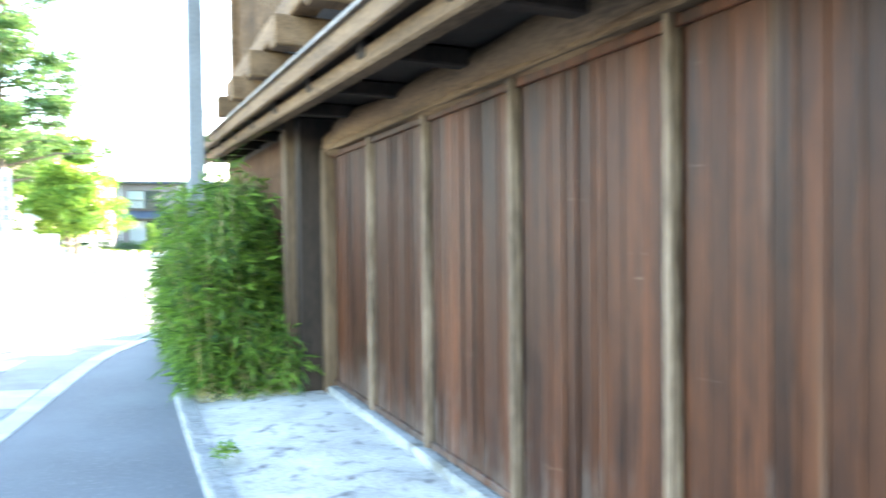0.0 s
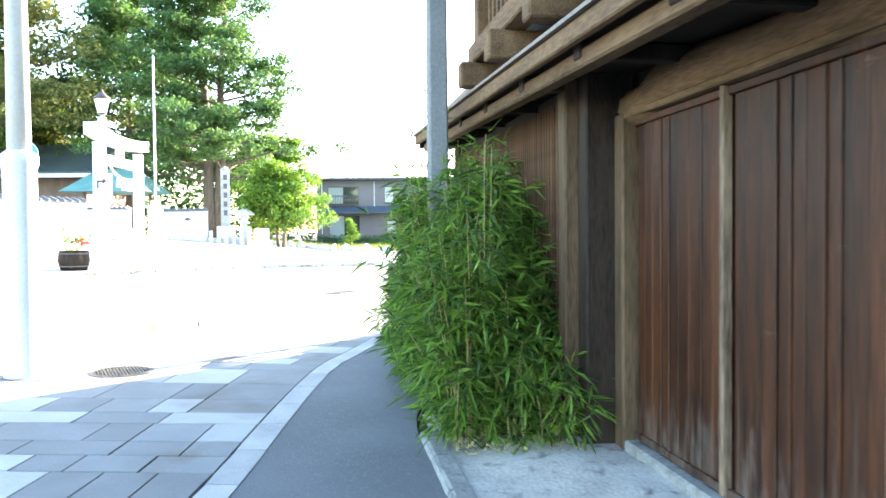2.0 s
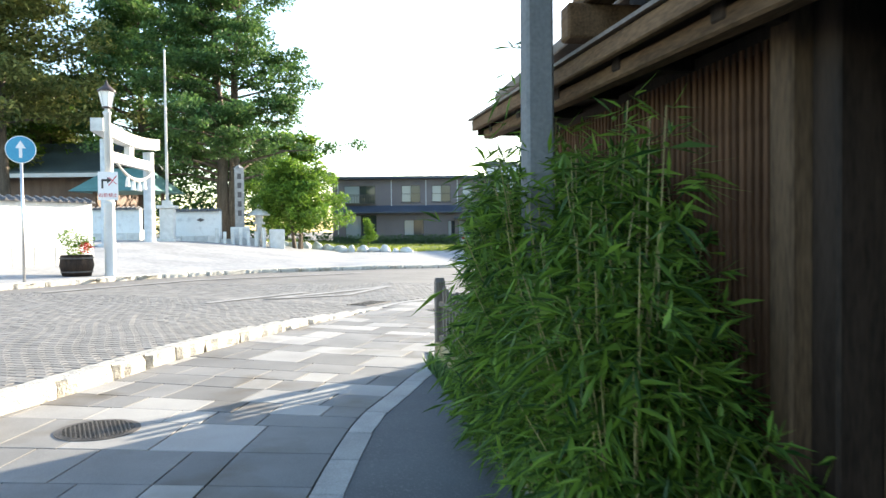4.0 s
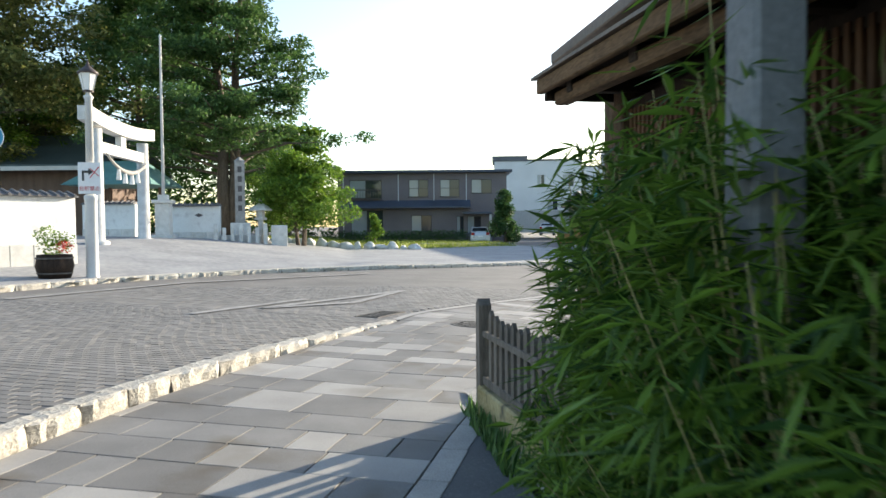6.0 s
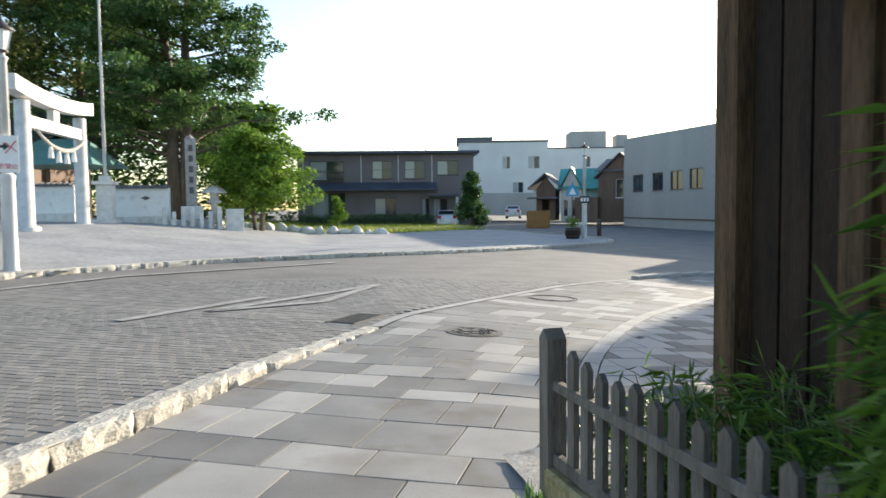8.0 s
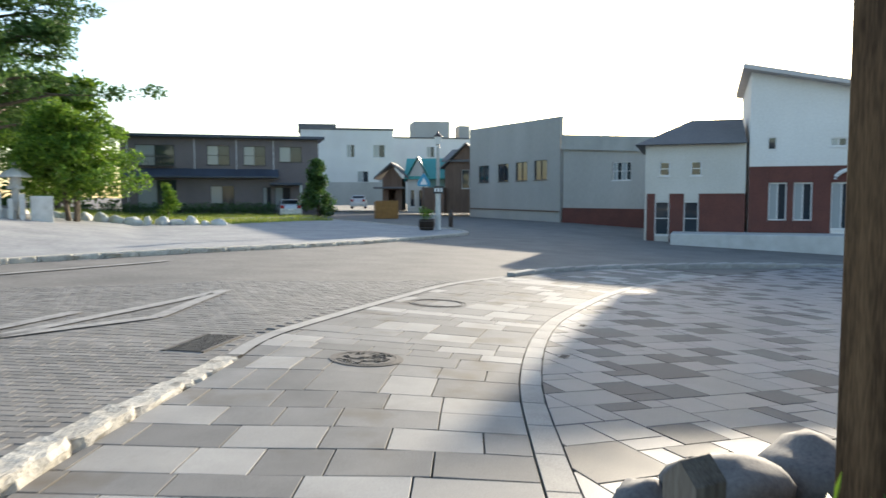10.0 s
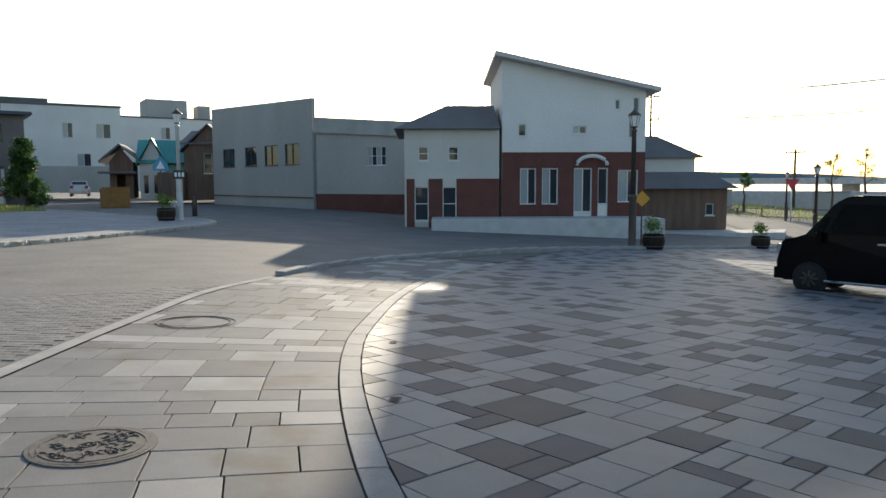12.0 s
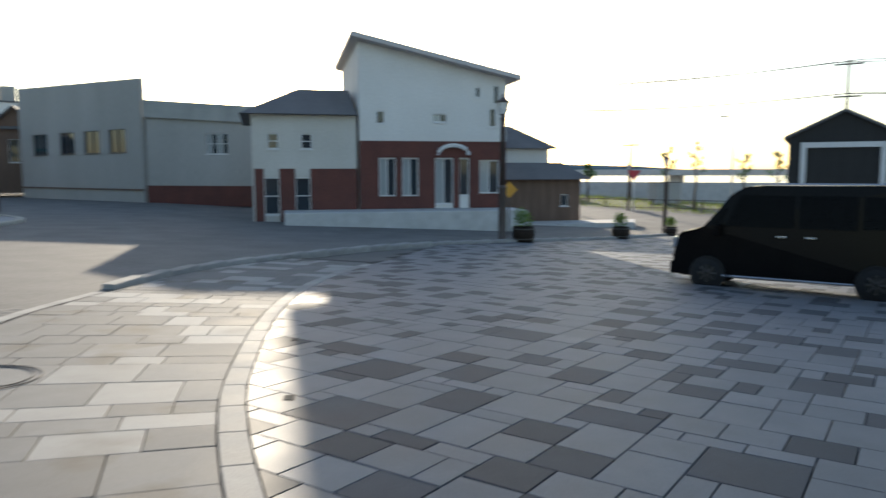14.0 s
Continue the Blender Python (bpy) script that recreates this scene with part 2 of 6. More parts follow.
def box(name, dims, material, parent=None, c=0.0, label="", m=None):
    bm = bmesh.new()
    bx(bm, *dims, c=c, m=m)
    return part(name, bm, material, parent, label)


def prism(bm, poly, z0, z1, m=None):
    """An upright block over a polygon (x, y)."""
    m = m or Matrix()
    lo = [bm.verts.new(m @ Vector((x, y, z0))) for x, y in poly]
    hi = [bm.verts.new(m @ Vector((x, y, z1))) for x, y in poly]
    n = len(poly)
    bm.faces.new(lo[::-1])
    bm.faces.new(hi)
    for i in range(n):
        bm.faces.new((lo[i], lo[(i + 1) % n], hi[(i + 1) % n], hi[i]))


def tube(bm, pts, radii, seg=8, cap=True):
    """A round tube along points, with a radius at each."""
    rings = []
    pts = [Vector(p) for p in pts]
    for i, p in enumerate(pts):
        d = (pts[min(i + 1, len(pts) - 1)] - pts[max(i - 1, 0)]).normalized()
        u = d.orthogonal().normalized() if abs(d.z) < 0.95 else Vector((1, 0, 0))
        u = (u - d * u.dot(d)).normalized()
        v = d.cross(u)
        r = radii[i] if not isinstance(radii, (int, float)) else radii
        rings.append([bm.verts.new(p + r * (u * math.cos(a) + v * math.sin(a))) for a in (2 * math.pi * k / seg for k in range(seg))])
    for a, b in zip(rings, rings[1:]):
        for k in range(seg):
            bm.faces.new((a[k], a[(k + 1) % seg], b[(k + 1) % seg], b[k]))
    if cap:
        bm.faces.new(rings[0][::-1])
        bm.faces.new(rings[-1])


def lathe(bm, profile, seg=16, x=0, y=0):
    """A turned shape from (radius, z) rows."""
    tube(bm, [(x, y, z) for r, z in profile], [r for r, z in profile], seg)


def sm(a, b, v):
    t = min(1, max(0, (v - a) / (b - a)))
    return t * t * (3 - 2 * t)


# ---- lie of the land ----
ROAD_KERB = [(-9.0, -6), (-6.6, 0), (-5.3, 3.6), (-4.1, 6.7), (-3.05, 9.3), (-2.6, 10.5), (-2.2, 11.7), (-1.75, 12.7), (-1.25, 13.8), (-0.7, 14.9), (0.05, 16.2), (0.5, 17.0)]
ROAD_LINE = [(0.5, 17.0), (0.95, 17.8), (2.3, 19.4), (3.66, 20.9), (5.5, 22.8), (7.7, 24.25)]
PLAZA_KERB = [(7.7, 24.25), (10.0, 25.5), (12.8, 26.3), (18.1, 27.0), (23.4, 26.3), (31.5, 24.7), (39, 24.4), (60, 23.5)]
BAND = [(-2.6, -2.5), (-1.9, 1.5), (-1.35, 4.0), (-1.04, 5.0), (-0.86, 5.9), (-0.72, 6.8), (-0.5, 8.1), (-0.28, 9.1), (0.0, 9.85), (0.32, 10.7), (0.74, 11.65), (1.12, 12.4), (1.75, 13.7), (2.5, 15.15), (3.5, 16.7), (4.5, 18.0), (5.5, 19.05), (7.5, 20.85), (9.6, 22.4), (12, 23.7), (15, 24.9)]
LEFT_KERB = [(-16, 4), (-11.5, 13), (-8.9, 19.5), (-7.3, 22.6), (-6.0, 24.8), (-4.6, 26.4), (-2.1, 28.8), (1.7, 31.0), (6.2, 34.3), (12.0, 39.2), (15.0, 42.0), (16.2, 44.2), (16.2, 46.8), (14.6, 51), (13.5, 58), (13.2, 66)]


def along(poly, step):
    """Smooth points along a polyline (Catmull-Rom), about step apart, with running length."""
    out = []
    for i in range(len(poly) - 1):
        p0, p1, p2, p3 = (Vector(poly[max(0, min(len(poly) - 1, k))]) for k in (i - 1, i, i + 1, i + 2))
        n = max(2, int((p2 - p1).length / step) * 2)
        for k in range(n):
            t = k / n
            out.append(0.5 * (2 * p1 + (p2 - p0) * t + (2 * p0 - 5 * p1 + 4 * p2 - p3) * t * t + (3 * p1 - p0 - 3 * p2 + p3) * t**3))
    out.append(Vector(poly[-1]))
    res, acc, want = [out[0]], 0.0, step
    for a, b in zip(out, out[1:]):
        d = (b - a).length
        while acc + d >= want:
            res.append(a + (b - a) * ((want - acc) / d))
            want += step
        acc += d
    return res


def side(poly, x, y):
    """Distance from a polyline; positive to its left."""
    best, sign = 1e9, 1
    for (ax, ay), (cx, cy) in zip(poly, poly[1:]):
        dx, dy = cx - ax, cy - ay
        t = min(1, max(0, ((x - ax) * dx + (y - ay) * dy) / (dx * dx + dy * dy)))
        ex, ey = x - ax - t * dx, y - ay - t * dy
        d = math.hypot(ex, ey)
        if d < best:
            best, sign = d, 1 if dx * ey - dy * ex > 0 else -1
    return best * sign


def land(x, y):
    """Height of the ground: falls gently towards the sea, rises to the shrine."""
    xe = min(max(0, x - 1), 41)
    z = 0.143 - 0.0559 * xe + 0.000995 * xe * min(40, max(0, y - 15)) - 0.01976 * max(-12, min(0, x))
    if x < 0 and y > 18:
        d = side(LEFT_KERB, x, y)
        z += min(0.75, 0.09 * max(0, d - 1.5)) * sm(2, -9, x)
    return z


def road_z(x, y):
    return land(x, y) + 0.13 * sm(17.2, 12.5, y) * sm(3, 0, x)


def sheet(name, xs, ys, fn, material, label="", keep=None):
    verts, faces, at = [], [], {}
    for j, y in enumerate(ys):
        for i, x in enumerate(xs):
            at[i, j] = len(verts)
            verts.append((x, y, fn(x, y)))
    for j in range(len(ys) - 1):
        for i in range(len(xs) - 1):
            if keep is None or keep((xs[i] + xs[i + 1]) / 2, (ys[j] + ys[j + 1]) / 2):
                faces.append((at[i, j], at[i + 1, j], at[i + 1, j + 1], at[i, j + 1]))
    return tagged(mesh(name, verts, faces, material, None, "", True), label, name, "", "structure")


def steps(a, b, s):
    n = max(1, round((b - a) / s))
    return [a + (b - a) * i / n for i in range(n + 1)]


def ribbon(name, pts, offs, zf, material, parent=None, label=""):
    """A strip along points, between offsets to the right of it (profile of (offset, height))."""
    verts, faces = [], []
    for i, p in enumerate(pts):
        d = (pts[min(i + 1, len(pts) - 1)] - pts[max(i - 1, 0)]).normalized()
        r = Vector((d.y, -d.x))
        for o, h in offs:
            q = p + r * o
            verts.append((q.x, q.y, zf(q.x, q.y) + h))
    k = len(offs)
    for i in range(len(pts) - 1):
        for j in range(k - 1):
            faces.append((i * k + j, i * k + j + 1, (i + 1) * k + j + 1, (i + 1) * k + j))
    return mesh(name, verts, faces, material, parent, label)


sheet("ground", [-900, -400, -200, -120, -80] + steps(-60, 60, 1.5) + [70, 80, 95, 110, 140, 250, 500, 1200],
      [-600, -200, -80, -40] + steps(-20, 80, 1.5) + [95, 120, 160, 250, 500, 1200],
      lambda x, y: (land(x, y) - 0.07) if x < 100 else land(x, y) - 0.07 - min(6, (x - 100) * 0.12), EARTH, "grey dusty ground falling gently towards the sea")
WATER = glass("sea water", (0.05, 0.09, 0.12), 0.18, 0.0)
tagged(mesh("water", [(104, -1500, -4.2), (4500, -1500, -4.2), (4500, 2500, -4.2), (104, 2500, -4.2)], [(0, 1, 2, 3)], WATER), "calm grey blue sea reaching the horizon", "sea", "", "structure")

# ---- road, footway, kerbs ----
chain = along(ROAD_KERB + ROAD_LINE[1:] + PLAZA_KERB[1:], 0.6)
road = tagged(ribbon("road", chain, [(o, 0) for o in (-75, -55, -40, -30, -24, -19, -15, -12, -9.5, -7, -5, -3.5, -2, -1, -0.02)], road_z, SETT_BED), "road paved with small grey granite setts", "road", "", "structure")
left_pavement = sheet("pavement", steps(-22, 17, 0.5), steps(4, 66, 0.5), lambda x, y: road_z(x, y) + 0.11, SLAB_MIX, "pale grey stone pavement before the shrine", lambda x, y: side(LEFT_KERB, x, y) > 0.1)
band_pts = along(BAND, 0.3)
bed = tagged(ribbon("pavement", band_pts, [(-2.9, -0.04), (-1.5, -0.04), (0, -0.04), (0.2, -0.04)], land, GROUT), "footway of rectangular grey stone slabs", "pavement", "", "structure")
plaza = sheet("plaza", steps(-1.5, 61, 0.5), steps(4, 27.5, 0.5), lambda x, y: land(x, y) - 0.045, GROUT, "wide plaza of grey, pale and slate slabs", lambda x, y: side(BAND, x, y) < 0.1 and side(PLAZA_KERB, x, y) < -0.25)
asphalt_v, asphalt_f = [], []
strip = [p for p in band_pts if p.y < 11.6]
for p in strip:
    right = 0.36 + 0.24 * sm(6.4, 8.2, p.y) + 0.1 * sm(10.5, 11.6, p.y)
    for k in range(5):
        x = p.x + 0.19 + (right - p.x - 0.19) * k / 4
        asphalt_v.append((x, p.y, land(x, p.y) - 0.004))
for i in range(len(strip) - 1):
    for k in range(4):
        a = i * 5 + k
        asphalt_f.append((a, a + 1, a + 6, a + 5))
tagged(mesh("footpath", asphalt_v, asphalt_f, ASPHALT), "narrow strip of dark grey asphalt footpath", "footpath", "", "structure")
tagged(sheet("soil", steps(0.44, 2.4, 0.1), steps(-5, 12.0, 0.1), lambda x, y: land(x, y) + 0.02 + 0.06 * sm(0.5, 1.4, x) + 0.018 * noise.noise((x * 4, y * 4, 0)) + 0.012 * noise.noise((x * 14, y * 14, 3)), SOIL, "", lambda x, y: x > 0.44 + 0.24 * sm(6.4, 8.2, y)), "strip of pale dry dusty soil", "soil", "", "structure")


def stone_block(w, d, h, seed, rough, nx=7, nz=3):
    """A split stone: front at -y, rough; top chamfered."""
    rnd = random.Random(seed)
    verts, faces = [], []
    prof = [(0.0, 0.0), (0.0, h * 0.35), (0.0, h * 0.7), (0.012, h * 0.94), (0.035, h), (d, h), (d, 0)]
    for i in range(nx + 1):
        u = -w / 2 + w * i / nx
        for j, (y, z) in enumerate(prof):
            out = 0.0
            if j < 4:
                out = rough * (noise.noise((u * 9 + seed * 3.1, z * 14, seed)) * 1.1 - 0.5 + 0.25 * rnd.random())
                if i in (0, nx):
                    out += rough * 0.9
            verts.append((u, y + out, z + (rnd.uniform(-0.004, 0.004) if j > 2 else 0)))
    k = len(prof)
    for i in range(nx):
        for j in range(k - 1):
            a = i * k + j
            faces.append((a, a + k, a + k + 1, a + 1))
    faces.append([*range(k)])
    faces.append([nx * k + j for j in reversed(range(k))])
    return verts, faces


def kerb_line(name, poly, lengths, hfun, depth, rough, material, label, back):
    """Stones end to end along a line; each a piece."""
    pts = along(poly, 0.05)
    holder = tagged(new(name), label, "kerb", "", "structure")
    i, n = 0, 0
    rnd = random.Random(len(pts))
    while i < len(pts) - 8:
        step = int(rnd.choice(lengths) / 0.05)
        j = min(i + step, len(pts) - 1)
        a, b = pts[i], pts[j]
        mid = (a + b) / 2
        top, low = hfun(mid.x, mid.y)
        v, f = stone_block((b - a).length - 0.012, depth, max(0.03, top - low), n, rough)
        ob = mesh("kerb_stone", v, f, material, holder)
        ang = math.degrees(math.atan2(b.y - a.y, b.x - a.x))
        ob.matrix_basis = pose(mid.x, mid.y, low, 0, 0, ang + (180 if back else 0))
        i, n = j, n + 1
    return holder


kerb_line("kerb", ROAD_KERB, (0.55, 0.65, 0.75), lambda x, y: (road_z(x, y) + 0.015, land(x, y) - 0.06), 0.2, 0.035, GRANITE, "rough split granite kerb between road and footway", False)
kerb_line("kerb", PLAZA_KERB[:-1], (1.0,), lambda x, y: (land(x, y) + 0.1, land(x, y) - 0.1), 0.22, 0.01, BANDSTONE, "low pale kerb at the edge of the plaza", False)
kerb_line("kerb", LEFT_KERB, (0.7, 0.9), lambda x, y: (road_z(x, y) + 0.14, road_z(x, y) - 0.05), 0.24, 0.035, GRANITE, "granite kerb along the far side of the road", False)
ribbon_line = tagged(ribbon("trim", along(ROAD_LINE, 0.4), [(-0.16, 0.006), (0.0, 0.006)], land, BANDSTONE), "flush pale stone line at the road edge", "kerb", "", "structure")
inner = kerb_line("kerb", [(0.40, -4), (0.36, 2), (0.35, 5.0), (0.36, 6.5)], (0.6,), lambda x, y: (land(x, y) + 0.03, land(x, y) - 0.1), 0.13, 0.004, KERB_GREY, "narrow concrete kerb beside the soil strip", True)

# ---- the old timber house ----
house = thing("wooden_house", 1.6, 4.0, 0.1, 0, "old dark timber townhouse with plank doors and low eaves", "house")
X = 1.53


def hp(name, material, *boxes, c=0.0, label="", parent=None):
    """One part of the house from boxes in the world's metres."""
    bm = bmesh.new()
    for b in boxes:
        bx(bm, *b, c=c)
    ob = part(name, bm, material, parent or house, label)
    if parent is None:
        ob.matrix_parent_inverse = house.matrix_basis.inverted()
    return ob


for i in range(9):
    hp("sill_stone", KERB_GREY, (X - 0.05, 5.83 - 1.2 * (i + 1) + 0.01, 0.02, X + 0.2, 5.83 - 1.2 * i, 0.25), c=0.012)
hp("wall", WOOD_DARK, (X + 0.09, -5, 0.1, X + 0.2, 5.85, 3.0), (2.0, 6.0, 0.1, 2.15, 11.72, 3.1), (1.45, 9.96, 0.1, 2.0, 10.06, 2.55), (X + 0.05, 5.85, 0.1, 2.2, 6.0, 3.0))
hp("wall", WOOD_DARK, (2.3, -5, 0.1, 8.0, -4.9, 3.0), (2.15, 11.6, 0.1, 8.0, 11.7, 3.1), (8.0, -5, 0.1, 8.1, 11.7, 3.0))
panel = 0.97
rnd = random.Random(4)
for k in range(11):
    y1 = 5.74 - panel * k
    y0 = y1 - panel
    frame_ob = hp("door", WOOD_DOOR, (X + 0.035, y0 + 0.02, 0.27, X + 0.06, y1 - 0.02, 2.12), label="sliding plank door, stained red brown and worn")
    for z0, z1 in ((0.27, 0.31), (2.08, 2.12)):
        bm = bmesh.new()
        bx(bm, X, y0 + 0.02, z0, X + 0.034, y1 - 0.02, z1, c=0.005)
        part("rail", bm, WOOD_DOOR, frame_ob)
    cuts = [0.05] + sorted(0.05 + (panel - 0.1) * (i + rnd.uniform(-0.2, 0.2)) / 9 for i in range(1, 9)) + [panel - 0.05]
    for a, b in zip(cuts, cuts[1:]):
        bm = bmesh.new()
        bx(bm, X + 0.012 + rnd.uniform(0, 0.006), y1 - b + 0.0015, 0.31, X + 0.034, y1 - a - 0.0015, 2.08, c=0.004)
        pl = part("plank", bm, WOOD_DOOR, frame_ob)
    for a, b in zip(cuts[1:], cuts[2:]):
        if rnd.random() < 0.35:
            bm = bmesh.new()
            bx(bm, X + 0.004, y1 - a - 0.009, 0.31, X + 0.016, y1 - a + 0.009, 2.08, c=0.005)
            part("cover_strip", bm, WOOD_DOOR, frame_ob)
    hp("batten", WOOD_BATTEN, (X - 0.022, y0 - 0.016, 0.27, X + 0.03, y0 + 0.016, 2.13), c=0.006, label="pale worn upright batten")
hp("door_post", WOOD_POST, (X - 0.06, 5.74, 0.1, X + 0.1, 5.86, 2.16), c=0.01)
hp("corner_post", WOOD_DARK, (1.30, 5.87, 0.12, 1.62, 6.02, 2.425), c=0.01)
hp("post", WOOD_POST, (1.22, 6.02, 0.12, 1.34, 6.16, 2.425), c=0.012)
# lintel: a hewn log, wavy along its length
bm = bmesh.new()
pts = [(X + 0.06 + 0.012 * math.sin(y * 1.7), y, 2.245 + 0.02 * math.sin(y * 1.1 + 1) - (0.07 if y > 5.6 else 0)) for y in steps(-5, 5.8, 0.2)]
tube(bm, pts, [0.13 + 0.012 * math.sin(i * 0.9) for i in range(len(pts))], 10)
lin = part("lintel", bm, WOOD_GREY, house, "hewn wavy lintel log over the doors", True)
lin.matrix_parent_inverse = house.matrix_basis.inverted()
hp("lintel_strip", WOOD_GREY, (X - 0.05, -5, 2.125, X + 0.06, 5.8, 2.165), c=0.008)
# eaves: they climb a little towards the corner
EAVE_END = 10.38


def climb(ob):
    for v in ob.data.vertices:
        v.co.z += 0.033 * (v.co.y - 5.0)
    return ob


for y in steps(-4.6, 9.9, 0.97):
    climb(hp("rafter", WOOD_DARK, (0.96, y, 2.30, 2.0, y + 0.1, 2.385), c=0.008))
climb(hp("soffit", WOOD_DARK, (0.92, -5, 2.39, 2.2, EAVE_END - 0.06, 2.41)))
climb(hp("eave_beam", WOOD_GREY, (0.97, -5, 2.26, 1.07, EAVE_END - 0.1, 2.35), c=0.012, label="weathered eave beam with knots"))
climb(hp("fascia", WOOD_GREY, (0.875, -5, 2.345, 0.925, EAVE_END, 2.44), c=0.008, label="long weathered eave board"))
bm = bmesh.new()
v = [bm.verts.new(p) for p in ((0.85, -5, 2.442), (1.4, -5, 2.5), (1.4, EAVE_END + 0.05, 2.5), (0.85, EAVE_END + 0.05, 2.442), (0.85, -5, 2.462), (1.4, -5, 2.53), (1.4, EAVE_END + 0.05, 2.53), (0.85, EAVE_END + 0.05, 2.462))]
for f in ((3, 2, 1, 0), (4, 5, 6, 7), (0, 1, 5, 4), (1, 2, 6, 5), (2, 3, 7, 6), (3, 0, 4, 7)):
    bm.faces.new([v[i] for i in f])
rf = climb(part("pent_roof", bm, ROOF_METAL, house, "brown sheet metal pent roof"))
rf.matrix_parent_inverse = house.matrix_basis.inverted()
climb(hp("roof_end_board", WOOD_DARK, (0.93, EAVE_END - 0.05, 2.3, 2.2, EAVE_END - 0.005, 2.435), c=0.006))
# lattice
hp("lattice_rail", WOOD_DARK, (1.36, 6.16, 0.42, 1.46, 9.94, 0.54), (1.36, 6.16, 2.32, 1.46, 9.94, 2.42), (1.39, 6.16, 1.4, 1.44, 9.94, 1.45))
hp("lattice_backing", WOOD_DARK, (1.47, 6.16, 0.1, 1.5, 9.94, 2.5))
slat0 = hp("slat", WOOD_SLAT, (1.35, 6.19, 0.5, 1.385, 6.22, 2.36), c=0.004)
for i in range(1, 63):
    o = slat0.copy()
    scene.collection.objects.link(o)
    o.location.y += 0.06 * i
hp("post", WOOD_POST, (1.30, 9.94, 0.12, 1.46, 10.08, 2.54), c=0.012)
hp("post", WOOD_POST, (1.88, 11.56, 0.1, 2.08, 11.76, 3.1), c=0.015, label="weathered square corner post")
for y in steps(10.12, 11.3, 0.22):
    hp("board", WOOD_DARK, (1.975, y, 0.2, 1.998, y + 0.215, 2.95), c=0.003)
# upper storey over the pent roof
for y in steps(-2.85, 7.6, 0.95):
    hp("bracket", WOOD_GREY, (0.88, y - 0.075, 2.66, 1.9, y + 0.075, 2.86), c=0.012)
hp("upper_sill", WOOD_GREY, (0.98, -5, 2.86, 1.16, 7.75, 3.02), c=0.012)
hp("upper_wall", WOOD_DARK, (1.32, -5, 2.54, 1.42, 7.7, 5.2), (1.42, 7.6, 2.7, 8, 7.7, 5.2), (7.9, -5, 3, 8, 7.6, 5.2))
for y in steps(-4.8, 7.45, 0.13):
    hp("upper_slat", WOOD_GREY, (1.1, y, 3.02, 1.14, y + 0.05, 4.9))
hp("upper_post", WOOD_GREY, (1.03, 7.58, 3.02, 1.17, 7.72, 5.2), c=0.012)
bm = bmesh.new()
v = [bm.verts.new(p) for p in ((0.2, -6, 5.0), (4.6, -6, 6.6), (9, -6, 5.0), (0.2, 8.5, 5.0), (4.6, 8.5, 6.6), (9, 8.5, 5.0), (0.2, -6, 5.15), (4.6, -6, 6.75), (9, -6, 5.15), (0.2, 8.5, 5.15), (4.6, 8.5, 6.75), (9, 8.5, 5.15))]
for f in ((0, 3, 4, 1), (1, 4, 5, 2), (6, 7, 10, 9), (7, 8, 11, 10), (0, 1, 7, 6), (1, 2, 8, 7), (3, 9, 10, 4), (4, 10, 11, 5), (0, 6, 9, 3), (2, 5, 11, 8)):
    bm.faces.new([v[i] for i in f])
rf = part("roof", bm, ROOF_METAL, house, "brown pitched main roof")
rf.matrix_parent_inverse = house.matrix_basis.inverted()
hp("rear_roof", ROOF_METAL, (1.5, 7.8, 3.12, 8.2, 12.1, 3.22), c=0.01)

# ---- bamboo ----


def leaf(verts, faces, base, d, length, width, rnd):
    """A narrow folded leaf from base along d, drooping."""
    d = d.normalized()
    s = d.cross(Vector((0, 0, 1)))
    s = s.normalized() if s.length > 0.01 else Vector((1, 0, 0))
    k = len(verts)
    mid = base + d * length * 0.45 + Vector((0, 0, -0.02))
    tip = base + d * length + Vector((0, 0, -length * rnd.uniform(0.1, 0.45)))
    verts += [base, mid + s * width / 2 + Vector((0, 0, 0.006)), tip, mid - s * width / 2 + Vector((0, 0, 0.006))]
    faces += [(k, k + 1, k + 2), (k, k + 2, k + 3)]


